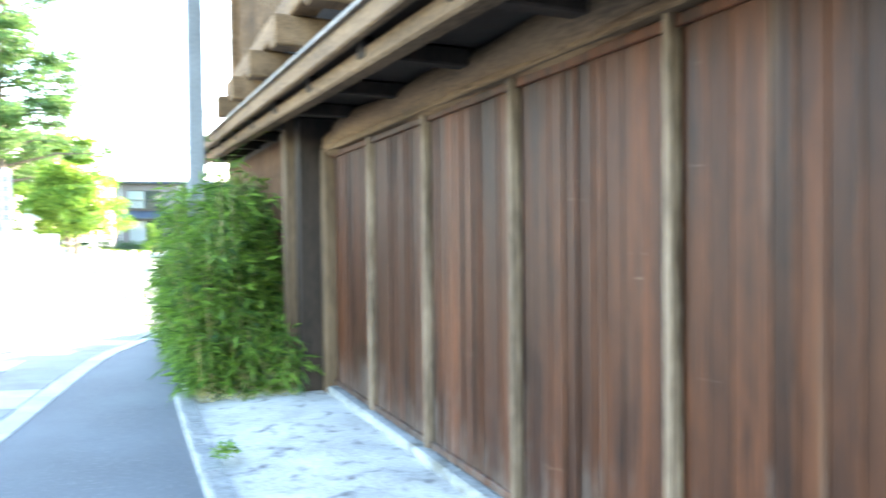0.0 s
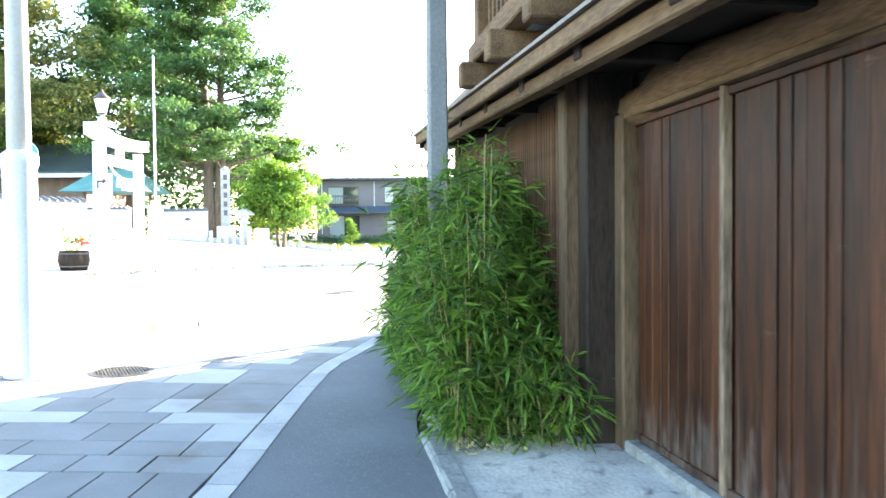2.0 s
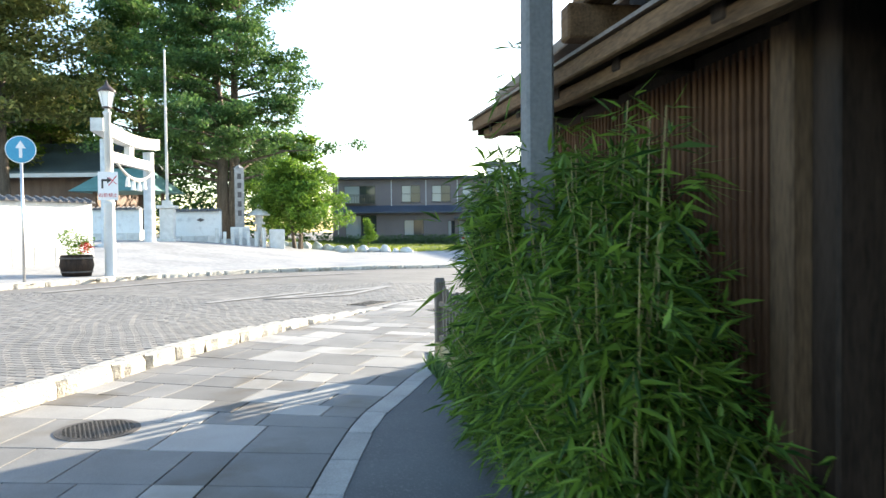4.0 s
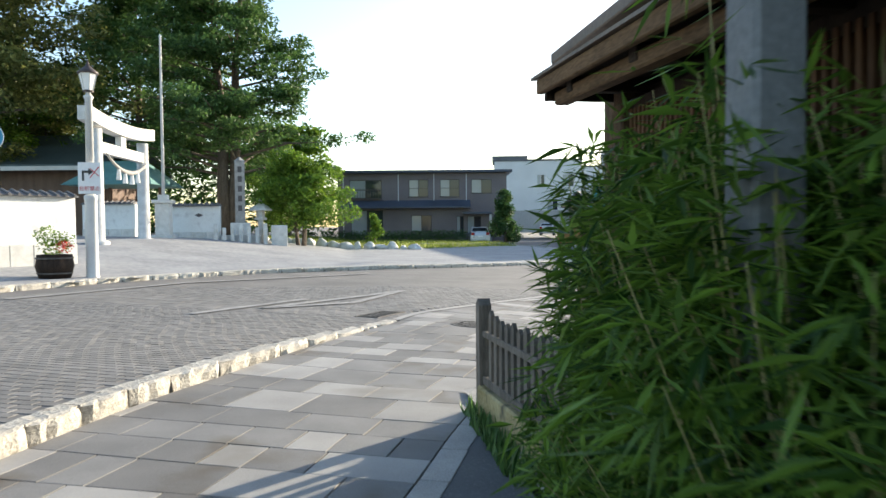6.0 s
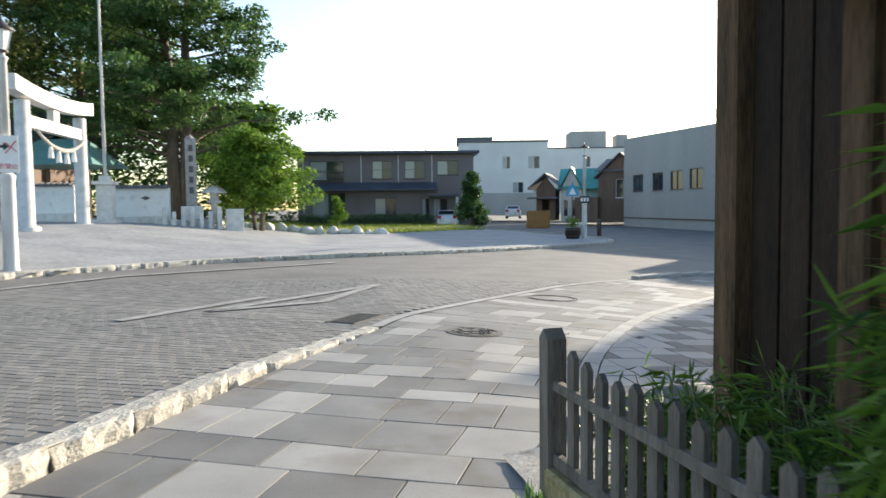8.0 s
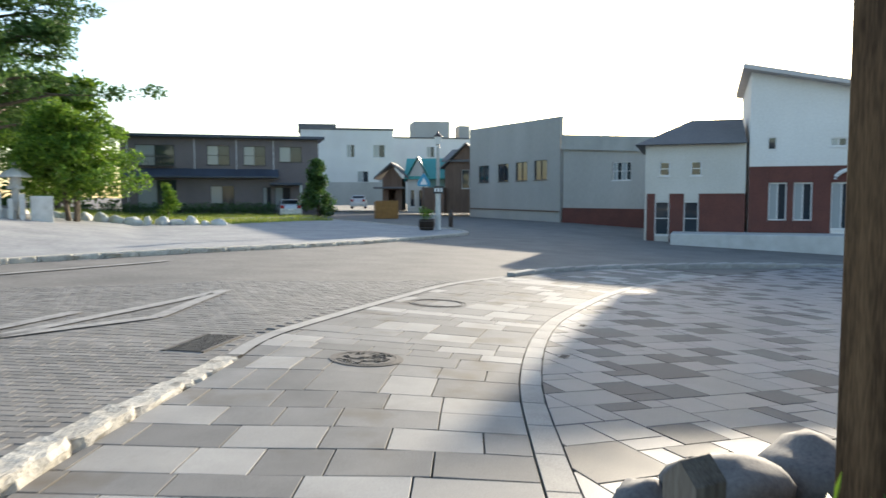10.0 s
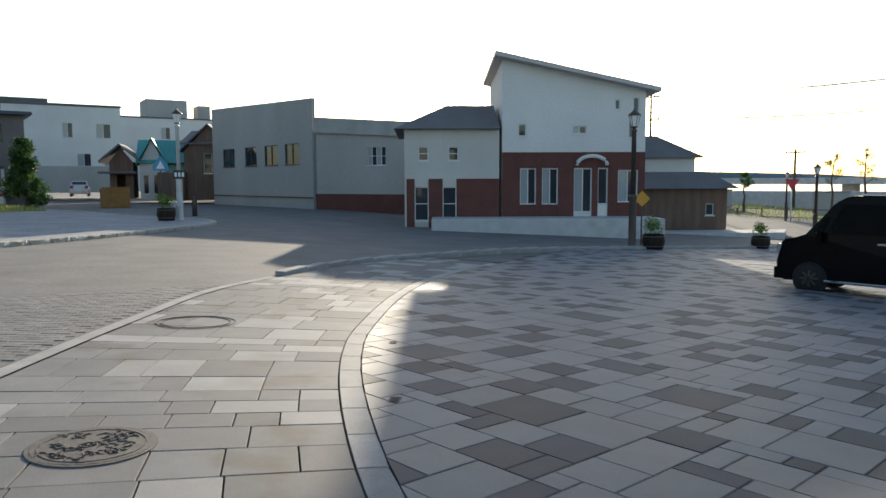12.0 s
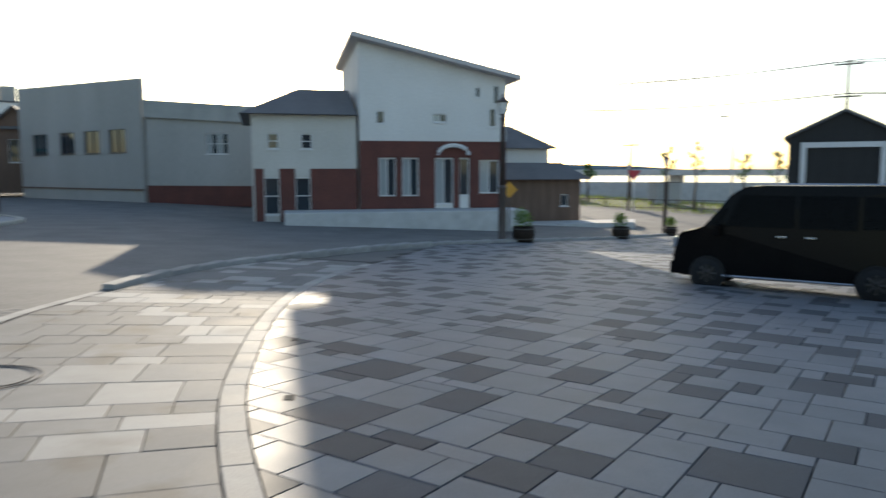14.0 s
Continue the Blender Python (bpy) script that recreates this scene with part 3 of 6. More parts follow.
def bamboo(name, foot, top, lean, stems, label, seed, per=9, size=(0.1, 0.2)):
    """Clump of thin canes with narrow leaves in sprays. foot(rnd): base (x, y); top(x, y, rnd): height."""
    rnd = random.Random(seed)
    b = thing(name, *foot(rnd), 0.1, 0, label, "bush")
    origin = b.matrix_basis.translation.copy()
    bm = bmesh.new()
    verts, faces = [], []
    for _ in range(stems):
        x, y = foot(rnd)
        h = top(x, y, rnd)
        if h < 0.25:
            continue
        z0 = land(x, y) - 0.03
        lx, ly = lean(x, y, rnd)
        pts = [Vector((x + lx * t * t, y + ly * t * t, z0 + h * (t - 0.06 * t * t))) - origin for t in (0, 0.35, 0.7, 1)]
        tube(bm, pts, [0.0055, 0.005, 0.004, 0.002], 4, False)
        n = int(per * h / 0.35)
        for i in range(n):
            t = 0.12 + 0.88 * (i + rnd.random()) / n
            seg = min(2, int(t * 3))
            p = pts[seg].lerp(pts[seg + 1], t * 3 - seg)
            out = Vector((rnd.gauss(0, 1), rnd.gauss(0, 1), rnd.gauss(0.25, 0.4))).normalized()
            q = p + out * rnd.uniform(0.03, 0.17)
            for _k in range(rnd.choice((2, 3, 4))):
                d = (out + Vector((rnd.gauss(0, 0.55), rnd.gauss(0, 0.55), rnd.gauss(-0.05, 0.4))))
                leaf(verts, faces, q, d, rnd.uniform(*size), rnd.uniform(0.013, 0.025), rnd)
    tagged(part("cane", bm, STEM, b, "thin yellowish canes"), kind="stuff")
    ob = mesh("leaves", [v[:] for v in verts], faces, BAMBOO, b, "narrow bright green leaves")
    tagged(ob, kind="stuff")
    return b


def bush_top(x, y, rnd):
    e = 1.95 * math.sqrt(max(0.0, 1 - ((y - 7.75) / 1.98) ** 4)) * (0.78 + 0.22 * sm(0.5, 0.75, x)) * (1 - sm(0.66, 0.5, x - 0.06 * sm(7.6, 8.8, y) - 0.28 * sm(8.95, 9.2, y)) * sm(7.3, 8.0, y))
    e *= 1 - 0.62 * sm(0.62, 1.2, x) * sm(7.3, 6.2, y)
    if rnd.random() < 0.03:
        e += rnd.uniform(0.2, 0.8)
    return e * rnd.uniform(0.62, 1.05)


bamboo("bamboo_bush", lambda r: (r.uniform(0.5, 1.38), r.uniform(5.98, 9.65)), bush_top,
       lambda x, y, r: (r.gauss(-0.03, 0.09) - 0.12 * sm(0.85, 0.5, x) * sm(7.2, 6.2, y) - 0.17 * sm(0.8, 0.5, x) * sm(6.6, 7.4, y) * sm(9.2, 8.6, y), r.gauss(0, 0.12) - 0.18 * sm(6.6, 6.0, y)), 900, "dense green dwarf bamboo bush beside the lattice wall", 11)
bamboo("bamboo_bush", lambda r: (r.uniform(1.1, 1.95), r.uniform(9.5, 11.4)), lambda x, y, r: r.uniform(0.45, 0.95) * (1 - 0.45 * sm(10.6, 11.5, y)),
       lambda x, y, r: (r.gauss(-0.05, 0.1), r.gauss(0.05, 0.1)), 150, "low green dwarf bamboo behind the picket fence", 12)

post = thing("concrete_post", 0.66, 7.41, 0.1, 0, "slender square grey concrete post standing in bamboo", "post")
bm = bmesh.new()
for i, (r, z) in enumerate(((0.082, -0.1), (0.072, 3.7))):
    for k, (sx, sy) in enumerate(((-1, -0.8), (-0.8, -1), (0.8, -1), (1, -0.8), (1, 0.8), (0.8, 1), (-0.8, 1), (-1, 0.8))):
        bm.verts.new((sx * r, sy * r, z))
bm.verts.ensure_lookup_table()
for k in range(8):
    bm.faces.new([bm.verts[q] for q in (k, (k + 1) % 8, 8 + (k + 1) % 8, 8 + k)])
bm.faces.new([bm.verts[8 + k] for k in range(8)])
part("shaft", bm, CONC_POST, post)
bm = bmesh.new()
lathe(bm, [(0.02, 3.69), (0.02, 3.72), (0.008, 3.74)], 8)
part("bolt", bm, IRON, post)

# ---- picket fence on a low ochre wall ----
fence = thing("picket_fence", 0.7, 10.0, 0.1, 0, "weathered grey picket fence on ochre concrete base", "fence")


def fence_xy(t):
    return 0.82 - 0.15 * t, 9.16 + 2.05 * t


def on_fence(name, material, t, w, d, z0, z1, c=0.006, pointed=False, label=""):
    x, y = fence_xy(t)
    zg = land(x, y)
    bm = bmesh.new()
    if pointed:
        bx(bm, -d / 2, -w / 2, z0, d / 2, w / 2, z1 - w * 0.5, c=0)
        bm.verts.ensure_lookup_table()
        a = [bm.verts.new((sx * d / 2, 0, z1)) for sx in (-1, 1)]
        q = {(round(v.co.x > 0), round(v.co.y > 0)): v for v in bm.verts if abs(v.co.z - (z1 - w * 0.5)) < 1e-5}
        bm.faces.new((q[0, 0], q[0, 1], a[0]))
        bm.faces.new((q[1, 1], q[1, 0], a[1]))
        bm.faces.new((q[0, 0], a[0], a[1], q[1, 0]))
        bm.faces.new((q[0, 1], q[1, 1], a[1], a[0]))
    else:
        bx(bm, -d / 2, -w / 2, z0, d / 2, w / 2, z1, c=c)
    ob = part(name, bm, material, fence, label)
    ob.matrix_basis = pose(x - 0.7, y - 10.0, zg - 0.1, 0, 0, 4.2)
    return ob


on_fence("base_wall", CONC_YELLOW, 0.5, 2.0, 0.13, -0.1, 0.24, 0.015)
for k, (z0, z1) in enumerate(((0.245, 0.31), (0.62, 0.67))):
    on_fence("rail", FENCE_WOOD, 0.5, 1.98, 0.045, z0, z1)
rnd = random.Random(7)
for i in range(14):
    on_fence("picket", FENCE_WOOD, (i + 0.35) / 15, 0.068, 0.028, 0.27, 0.83 + rnd.uniform(-0.03, 0.03), pointed=True)
on_fence("end_post", FENCE_WOOD, 1.0, 0.1, 0.1, 0.1, 0.92, pointed=True)

# ---- street lamps ----


def street_lamp(x, y, material, label, size=1.0):
    z = max(land(x, y), road_z(x, y) + 0.1 if side(LEFT_KERB, x, y) > 0 else land(x, y))
    s = thing("street_lamp", x, y, z, 0, label, "street lamp", "street lamps")
    bm = bmesh.new()
    lathe(bm, [(0.18, -0.1), (0.16, 0.03), (0.145, 0.06), (0.14, 1.88), (0.155, 1.92), (0.155, 2.0), (0.11, 2.04)], 20)
    part("base", bm, material, s, "", True)
    bm = bmesh.new()
    lathe(bm, [(0.1, 2.0), (0.085, 4.35), (0.11, 4.38), (0.11, 4.43), (0.06, 4.47), (0.06, 4.55)], 16)
    part("pole", bm, material, s, "", True)
    bm = bmesh.new()
    bx(bm, -0.146, -0.05, 0.75, -0.12, 0.05, 1.35, 0.004)
    part("hatch", bm, material, s)
    lan = bmesh.new()
    lathe(lan, [(0.11, 4.56), (0.21, 4.98)], 6)
    lantern = part("lantern", lan, LANTERN, s, "milky six-sided lantern glass")
    bm = bmesh.new()
    for k in range(6):
        a = 2 * math.pi * k / 6
        tube(bm, [(0.112 * math.cos(a), 0.112 * math.sin(a), 4.56), (0.213 * math.cos(a), 0.213 * math.sin(a), 4.98)], 0.012, 4)
    part("frame", bm, material, lantern)
    bm = bmesh.new()
    lathe(bm, [(0.13, 4.53), (0.12, 4.57)], 12)
    part("collar", bm, PAINT_BROWN, s, "", True)
    bm = bmesh.new()
    lathe(bm, [(0.245, 4.97), (0.245, 5.0), (0.15, 5.08), (0.05, 5.17), (0.03, 5.24), (0.005, 5.3)], 12)
    part("cap", bm, PAINT_BROWN, s, "", True)
    s.scale = (size, size, size)
    return s


street_lamp(-2.93, 8.85, PAINT_LAMP, "pale grey street lamp beside the kerb")
lamp_a = street_lamp(-6.75, 25.2, PAINT_LAMP, "pale grey street lamp carrying a no-turn sign", 1.05)
lamp_b = street_lamp(15.0, 45.2, PAINT_LAMP, "slender street lamp at the street corner")
lamp_c = street_lamp(24.2, 26.5, PAINT_BROWN, "dark brown street lamp at the plaza edge")
street_lamp(38.6, 24.8, PAINT_BROWN, "dark street lamp at the plaza edge", 0.78)
street_lamp(57.0, 33.0, PAINT_BROWN, "distant dark street lamp by the shore road", 0.72)

# ---- buildings ----


def facade(name, w, h, th, holes, material, parent, top=None, y=0.0):
    """A wall in the plane y (front) with openings cut through; holes (u0, z0, u1, z1); top(u): height."""
    us = sorted({0, w, *[q for a in holes for q in (a[0], a[2])]})
    zs = sorted({0, h, *[q for a in holes for q in (a[1], a[3])]})
    bm = bmesh.new()
    top = top or (lambda u: h)

    def solid(i, j):
        if not (0 <= i < len(us) - 1 and 0 <= j < len(zs) - 1):
            return False
        cu, cz = (us[i] + us[i + 1]) / 2, (zs[j] + zs[j + 1]) / 2
        return not any(a[0] < cu < a[2] and a[1] < cz < a[3] for a in holes)

    def zz(u, z):
        return top(u) if z == h else z

    def quad(*p):
        bm.faces.new([bm.verts.new(q) for q in p])

    for i in range(len(us) - 1):
        for j in range(len(zs) - 1):
            if not solid(i, j):
                continue
            a, b, c, d = us[i], us[i + 1], zs[j], zs[j + 1]
            quad((a, y, c), (b, y, c), (b, y, zz(b, d)), (a, y, zz(a, d)))
            quad((b, y + th, c), (a, y + th, c), (a, y + th, zz(a, d)), (b, y + th, zz(b, d)))
            if not solid(i - 1, j):
                quad((a, y + th, c), (a, y, c), (a, y, zz(a, d)), (a, y + th, zz(a, d)))
            if not solid(i + 1, j):
                quad((b, y, c), (b, y + th, c), (b, y + th, zz(b, d)), (b, y, zz(b, d)))
            if not solid(i, j - 1):
                quad((a, y + th, c), (b, y + th, c), (b, y, c), (a, y, c))
            if not solid(i, j + 1):
                quad((a, y, zz(a, d)), (b, y, zz(b, d)), (b, y + th, zz(b, d)), (a, y + th, zz(a, d)))
    return part(name, bm, material, parent)


def window(u0, z0, u1, z1, parent, frame_mat, pane_mat, bars=1, deep=0.1, y=0.0, cross=0):
    bm = bmesh.new()
    f = 0.05
    for b in ((u0, z0, u0 + f, z1), (u1 - f, z0, u1, z1), (u0 + f, z0, u1 - f, z0 + f), (u0 + f, z1 - f, u1 - f, z1)):
        bx(bm, b[0], y + deep - 0.04, b[1], b[2], y + deep + 0.02, b[3])
    for k in range(1, bars + 1):
        u = u0 + (u1 - u0) * k / (bars + 1)
        bx(bm, u - 0.025, y + deep - 0.035, z0 + f, u + 0.025, y + deep + 0.015, z1 - f)
    for k in range(1, cross + 1):
        z = z0 + (z1 - z0) * k / (cross + 1)
        bx(bm, u0 + f, y + deep - 0.03, z - 0.02, u1 - f, y + deep + 0.012, z + 0.02)
    win = part("window", bm, frame_mat, parent)
    for k in range(bars + 1):
        a, b = u0 + (u1 - u0) * k / (bars + 1), u0 + (u1 - u0) * (k + 1) / (bars + 1)
        box("pane", (a + 0.02, y + deep + 0.022, z0 + 0.03, b - 0.02, y + deep + 0.03, z1 - 0.03), pane_mat if (k + bars) % 2 else GLASS, win)
    box("window_sill", (u0 - 0.06, y - 0.05, z0 - 0.06, u1 + 0.06, y + deep, z0), frame_mat, win)
    return win


def shell(w, d, h, parent, material, top=None):
    """Side and rear walls of a building behind its front."""
    t = top or (lambda u: h)
    box("rear_wall", (0, d - 0.2, 0, w, d, min(t(0), t(w))), material, parent)
    for u, q in ((0, 1), (w, -1)):
        box("side_wall", (u, 0.2, 0, u + 0.2 * q, d - 0.2, t(u)), material, parent)


def gable_roof(w, d, z, rise, parent, material, over=0.5, thick=0.15, axis="x", label=""):
    """Two slopes; the ridge runs along axis."""
    bm = bmesh.new()
    if axis == "x":
        sec = [(-over, z), (d / 2, z + rise), (d + over, z)]
        a, b = -over, w + over
        P = lambda e, q, up: (e, q[0], q[1] + up)
    else:
        sec = [(-over, z), (w / 2, z + rise), (w + over, z)]
        a, b = -over, d + over
        P = lambda e, q, up: (q[0], e, q[1] + up)
    for i in (0, 1):
        c = [bm.verts.new(P(e, q, up)) for up in (0, thick) for e in (a, b) for q in (sec[i], sec[i + 1])]
        for f in ((0, 1, 3, 2), (4, 6, 7, 5), (0, 2, 6, 4), (1, 5, 7, 3), (0, 4, 5, 1), (2, 3, 7, 6)):
            bm.faces.new([c[k] for k in f])
    return part("roof", bm, material, parent, label)


def gable_wall(w, z, rise, parent, material, y=0.0, th=0.15, name="gable"):
    bm = bmesh.new()
    a = [bm.verts.new((u, yy, zz)) for yy in (y, y + th) for u, zz in ((0, z), (w, z), (w / 2, z + rise))]
    for f in ((0, 1, 2), (5, 4, 3), (0, 3, 4, 1), (1, 4, 5, 2), (2, 5, 3, 0)):
        bm.faces.new([a[k] for k in f])
    return part(name, bm, material, parent)


def placed(name, p0, p1, z, label, category):
    """A building whose front runs from p0 to p1, as seen from before it; returns it and its width."""
    w = math.dist(p0, p1)
    return thing(name, *p0, z, math.degrees(math.atan2(p1[1] - p0[1], p1[0] - p0[0])), label, category), w


SIDING_TAUPE = mat("taupe siding", (0.17, 0.14, 0.145), (0.235, 0.2, 0.2), 0.8, 0.5, 12, 0.15)
SIDING_PINK = mat("dusty pink siding", (0.22, 0.17, 0.17), (0.29, 0.23, 0.23), 0.8, 0.5, 12, 0.15)
ROOF_BLUE = mat("dark blue sheet roof", (0.045, 0.055, 0.08), (0.08, 0.095, 0.13), 0.45, 0.6, 10, 0.1)
METAL_W = mat("white aluminium", (0.6, 0.6, 0.6), (0.72, 0.72, 0.72), 0.4, 2, 20, 0.05)
METAL_D = mat("bronze aluminium", (0.05, 0.045, 0.045), (0.09, 0.08, 0.08), 0.4, 2, 20, 0.05)
WALL_WHITE = mat("off-white wall", (0.64, 0.63, 0.61), (0.75, 0.74, 0.72), 0.85, 0.4, 10, 0.1)
WALL_GREY = mat("grey beige cladding", (0.34, 0.33, 0.31), (0.44, 0.43, 0.41), 0.8, 0.3, 10, 0.15, stretch=(1, 1, 0.25))
WALL_CREAM = mat("cream boarding", (0.5, 0.48, 0.44), (0.62, 0.6, 0.56), 0.8, 0.4, 12, 0.1)
WALL_BROWN = mat("brown board wall", (0.11, 0.07, 0.05), (0.2, 0.13, 0.095), 0.8, 0.8, 14, 0.3, stretch=(4, 4, 0.5))
WALL_TEAL = mat("pale teal boarding", (0.25, 0.42, 0.4), (0.33, 0.5, 0.48), 0.8, 0.5, 12, 0.1)
ROOF_TEAL = mat("teal sheet roof", (0.04, 0.27, 0.25), (0.07, 0.36, 0.33), 0.5, 0.6, 12, 0.1)
ROOF_GREY = mat("grey shingle roof", (0.10, 0.1, 0.105), (0.17, 0.165, 0.165), 0.75, 0.7, 14, 0.3)
BRICK_RED = mat("dark red facing", (0.09, 0.032, 0.026), (0.15, 0.052, 0.04), 0.8, 1.0, 14, 0.2)
COPPER = mat("green copper roof", (0.10, 0.24, 0.24), (0.18, 0.36, 0.35), 0.6, 1.5, 14, 0.15)

# two-storey apartment house
apt, W = placed("apartment_house", (-0.5, 72.9), (15.0, 70.6), -0.1, "two-storey taupe apartment house with blue pent roof", "house")
Wu = [(1.1, 4.3, 4.1, 6.0), (6.6, 4.4, 8.4, 6.0), (9.5, 4.4, 11.3, 6.0), (12.4, 4.7, 14.3, 6.0)]
Wl = [(1.2, 0.9, 4.2, 3.2), (6.8, 1.2, 8.7, 2.7), (11.0, 0.8, 11.7, 2.6), (12.0, 0.3, 13.3, 2.6)]
facade("wall", W, 6.6, 0.2, Wu + Wl, SIDING_TAUPE, apt)
for k, q in enumerate(Wu + Wl):
    window(*q, apt, METAL_D, GLASS_PALE, 1, cross=1 if k < 3 else 0)
shell(W, 8, 6.6, apt, SIDING_TAUPE)
box("roof", (-0.5, -0.6, 6.6, W + 0.5, 8.5, 6.85), ROOF_BLUE, apt, 0.04, "flat dark roof with a deep fascia")
bm = bmesh.new()
prism(bm, [(-0.0, 0), (0.9, 0.0), (0.9, 0.12), (0.0, 0.75)], 0, 12.2, Matrix(((0, 0, 1, 0.1), (-1, 0, 0, 0), (0, 1, 0, 3.35), (0, 0, 0, 1))))
part("pent_roof", bm, ROOF_BLUE, apt, "blue pent roof between the storeys")
for u in (0.5, 5.6, 8.9, 11.9):
    box("downpipe", (u, -0.08, 3.9 if u > 1 else 0.2, u + 0.07, -0.01, 6.5), METAL_W, apt)
bm = bmesh.new()
for k in range(13):
    bx(bm, 1.15 + k * 0.24, -0.3, 4.3, 1.18 + k * 0.24, -0.27, 5.0)
bx(bm, 1.1, -0.31, 5.0, 4.15, -0.26, 5.05)
bx(bm, 1.1, -0.31, 4.25, 4.15, 0, 4.3)
part("balcony_rail", bm, METAL_D, apt)
box("porch_roof", (11.6, -1.2, 2.75, 14.2, 0, 2.95), ROOF_BLUE, apt, 0.02)
box("porch_post", (14.0, -1.1, 0, 14.2, -0.9, 2.75), METAL_W, apt)
bm = bmesh.new()
tube(bm, [(11.5, 4, 6.8), (11.5, 4, 10.2)], 0.04, 6)
part("aerial", bm, METAL_D, apt)
hedge_mat = LEAF_TREE
bank = tagged(sheet("garden", steps(-4, 12.6, 0.6), steps(48.6, 72, 0.6), lambda x, y: land(x, y) + 0.02 + 0.12 * noise.noise((x * 0.6, y * 0.6, 5)), mat("grassy earth", (0.10, 0.12, 0.04), (0.2, 0.2, 0.08), 0.95, 1, 12, 0.6), "", lambda x, y: y > 49.6 + 0.012 * (x - 0.5) ** 2 + 0.9 * sm(3, 12, x) * 6), "weedy garden plot of grass and earth", "garden")

# three-storey white block behind
blk, W = placed("apartment_block", (20.0, 98.5), (31.2, 96), 0.6, "plain white three-storey block with small windows", "building")
Wh = [(5.6, 6.0, 6.6, 7.6), (8.9, 6.0, 10.4, 7.6), (6.9, 2.9, 8.3, 4.3), (6.9, 0.3, 8.6, 2.1), (9.6, 2.9, 10.6, 4.3)]
facade("wall", W, 9.4, 0.2, Wh, WALL_WHITE, blk)
for q in Wh:
    window(*q, blk, METAL_W, GLASS_PALE, 1)
shell(W, 12, 9.4, blk, WALL_WHITE)
box("roof", (-0.1, -0.1, 9.4, W + 0.1, 12.1, 9.65), ROOF_GREY, blk, 0.03)
box("penthouse", (-0.3, 3, 9.65, 4.5, 9, 10.4), ROOF_GREY, blk, 0.03)
box("lower_band", (0, -0.06, 0, W, -0.005, 2.9), WALL_GREY, blk)
blk2, W = placed("apartment_block", (34, 112), (52, 108), 0.6, "white flat-roofed block with a rooftop tower", "building")
facade("wall", W, 9.8, 0.2, [(8, 7, 9.2, 8.6)], WALL_WHITE, blk2)
window(8, 7, 9.2, 8.6, blk2, METAL_W, GLASS_PALE, 1)
shell(W, 10, 9.8, blk2, WALL_WHITE)
box("roof", (-0.1, -0.1, 9.8, W + 0.1, 10.1, 10.0), ROOF_GREY, blk2)
box("tower", (6.5, 2, 10.0, 12, 7, 12.6), WALL_GREY, blk2, 0.03)
box("tower", (13.5, 2, 10.0, 15.2, 5, 12.0), WALL_GREY, blk2, 0.03)

# small gate house, teal chapel-like house, brown house
gate, W = placed("gate_house", (24.8, 82), (26.6, 81), 0.2, "small dark wooden house with a tiled hip roof", "house")
facade("wall", W, 3.4, 0.15, [(0.6, 0.1, 1.4, 2.2)], WALL_BROWN, gate)
shell(W, 3, 3.4, gate, WALL_BROWN)
gable_roof(W, 3, 3.3, 1.6, gate, ROOF_GREY, 0.8, 0.2, "y")
gable_wall(W, 3.4, 1.3, gate, WALL_BROWN)
box("porch_roof", (-0.8, -1.2, 2.3, W + 0.4, 0, 2.5), ROOF_GREY, gate, 0.03)
teal, W = placed("teal_house", (27.0, 80.5), (29.0, 79.5), 0.1, "pale teal house with white gable and teal roof", "house")
facade("wall", W, 3.3, 0.15, [(0.3, 0.5, 0.8, 2.3), (1.2, 0.5, 1.8, 2.3)], WALL_CREAM, teal)
window(0.3, 0.5, 0.8, 2.3, teal, METAL_W, GLASS_PALE, 0)
window(1.2, 0.5, 1.8, 2.3, teal, METAL_W, GLASS_PALE, 0)
gable_wall(W, 3.3, 2.3, teal, WALL_CREAM)
shell(W, 7, 3.3, teal, WALL_TEAL)
gable_roof(W, 7, 3.2, 2.5, teal, ROOF_TEAL, 0.3, 0.12, "y")
box("side_wall", (W, 0.6, 0, W + 3.4, 6.5, 3.4), WALL_TEAL, teal)
gable_roof(W + 3.4, 6, 3.4, 2.2, teal, ROOF_TEAL, 0.3, 0.12, "x")
brown, W = placed("brown_house", (30.0, 77.5), (33.5, 74.5), 0.0, "old brown wooden house with steep gable", "house")
facade("wall", W, 4.6, 0.15, [(1.8, 2.5, 2.6, 4.4)], WALL_BROWN, brown)
window(1.8, 2.5, 2.6, 4.4, brown, METAL_W, GLASS_PALE, 0)
gable_wall(W, 4.6, 2.4, brown, WALL_BROWN)
shell(W, 9, 4.6, brown, WALL_BROWN)
gable_roof(W, 9, 4.5, 2.5, brown, ROOF_GREY, 0.4, 0.15, "y")
annex = box("annex", (W, 1.0, 0, W + 5, 8, 5.2), WALL_BROWN, brown)
gable_roof(W + 5.2, 8, 5.2, 1.4, brown, ROOF_GREY, 0.3, 0.15, "x")
box("lean_to", (-2.2, -1.0, 0, 0.2, 3, 2.6), WALL_BROWN, brown)

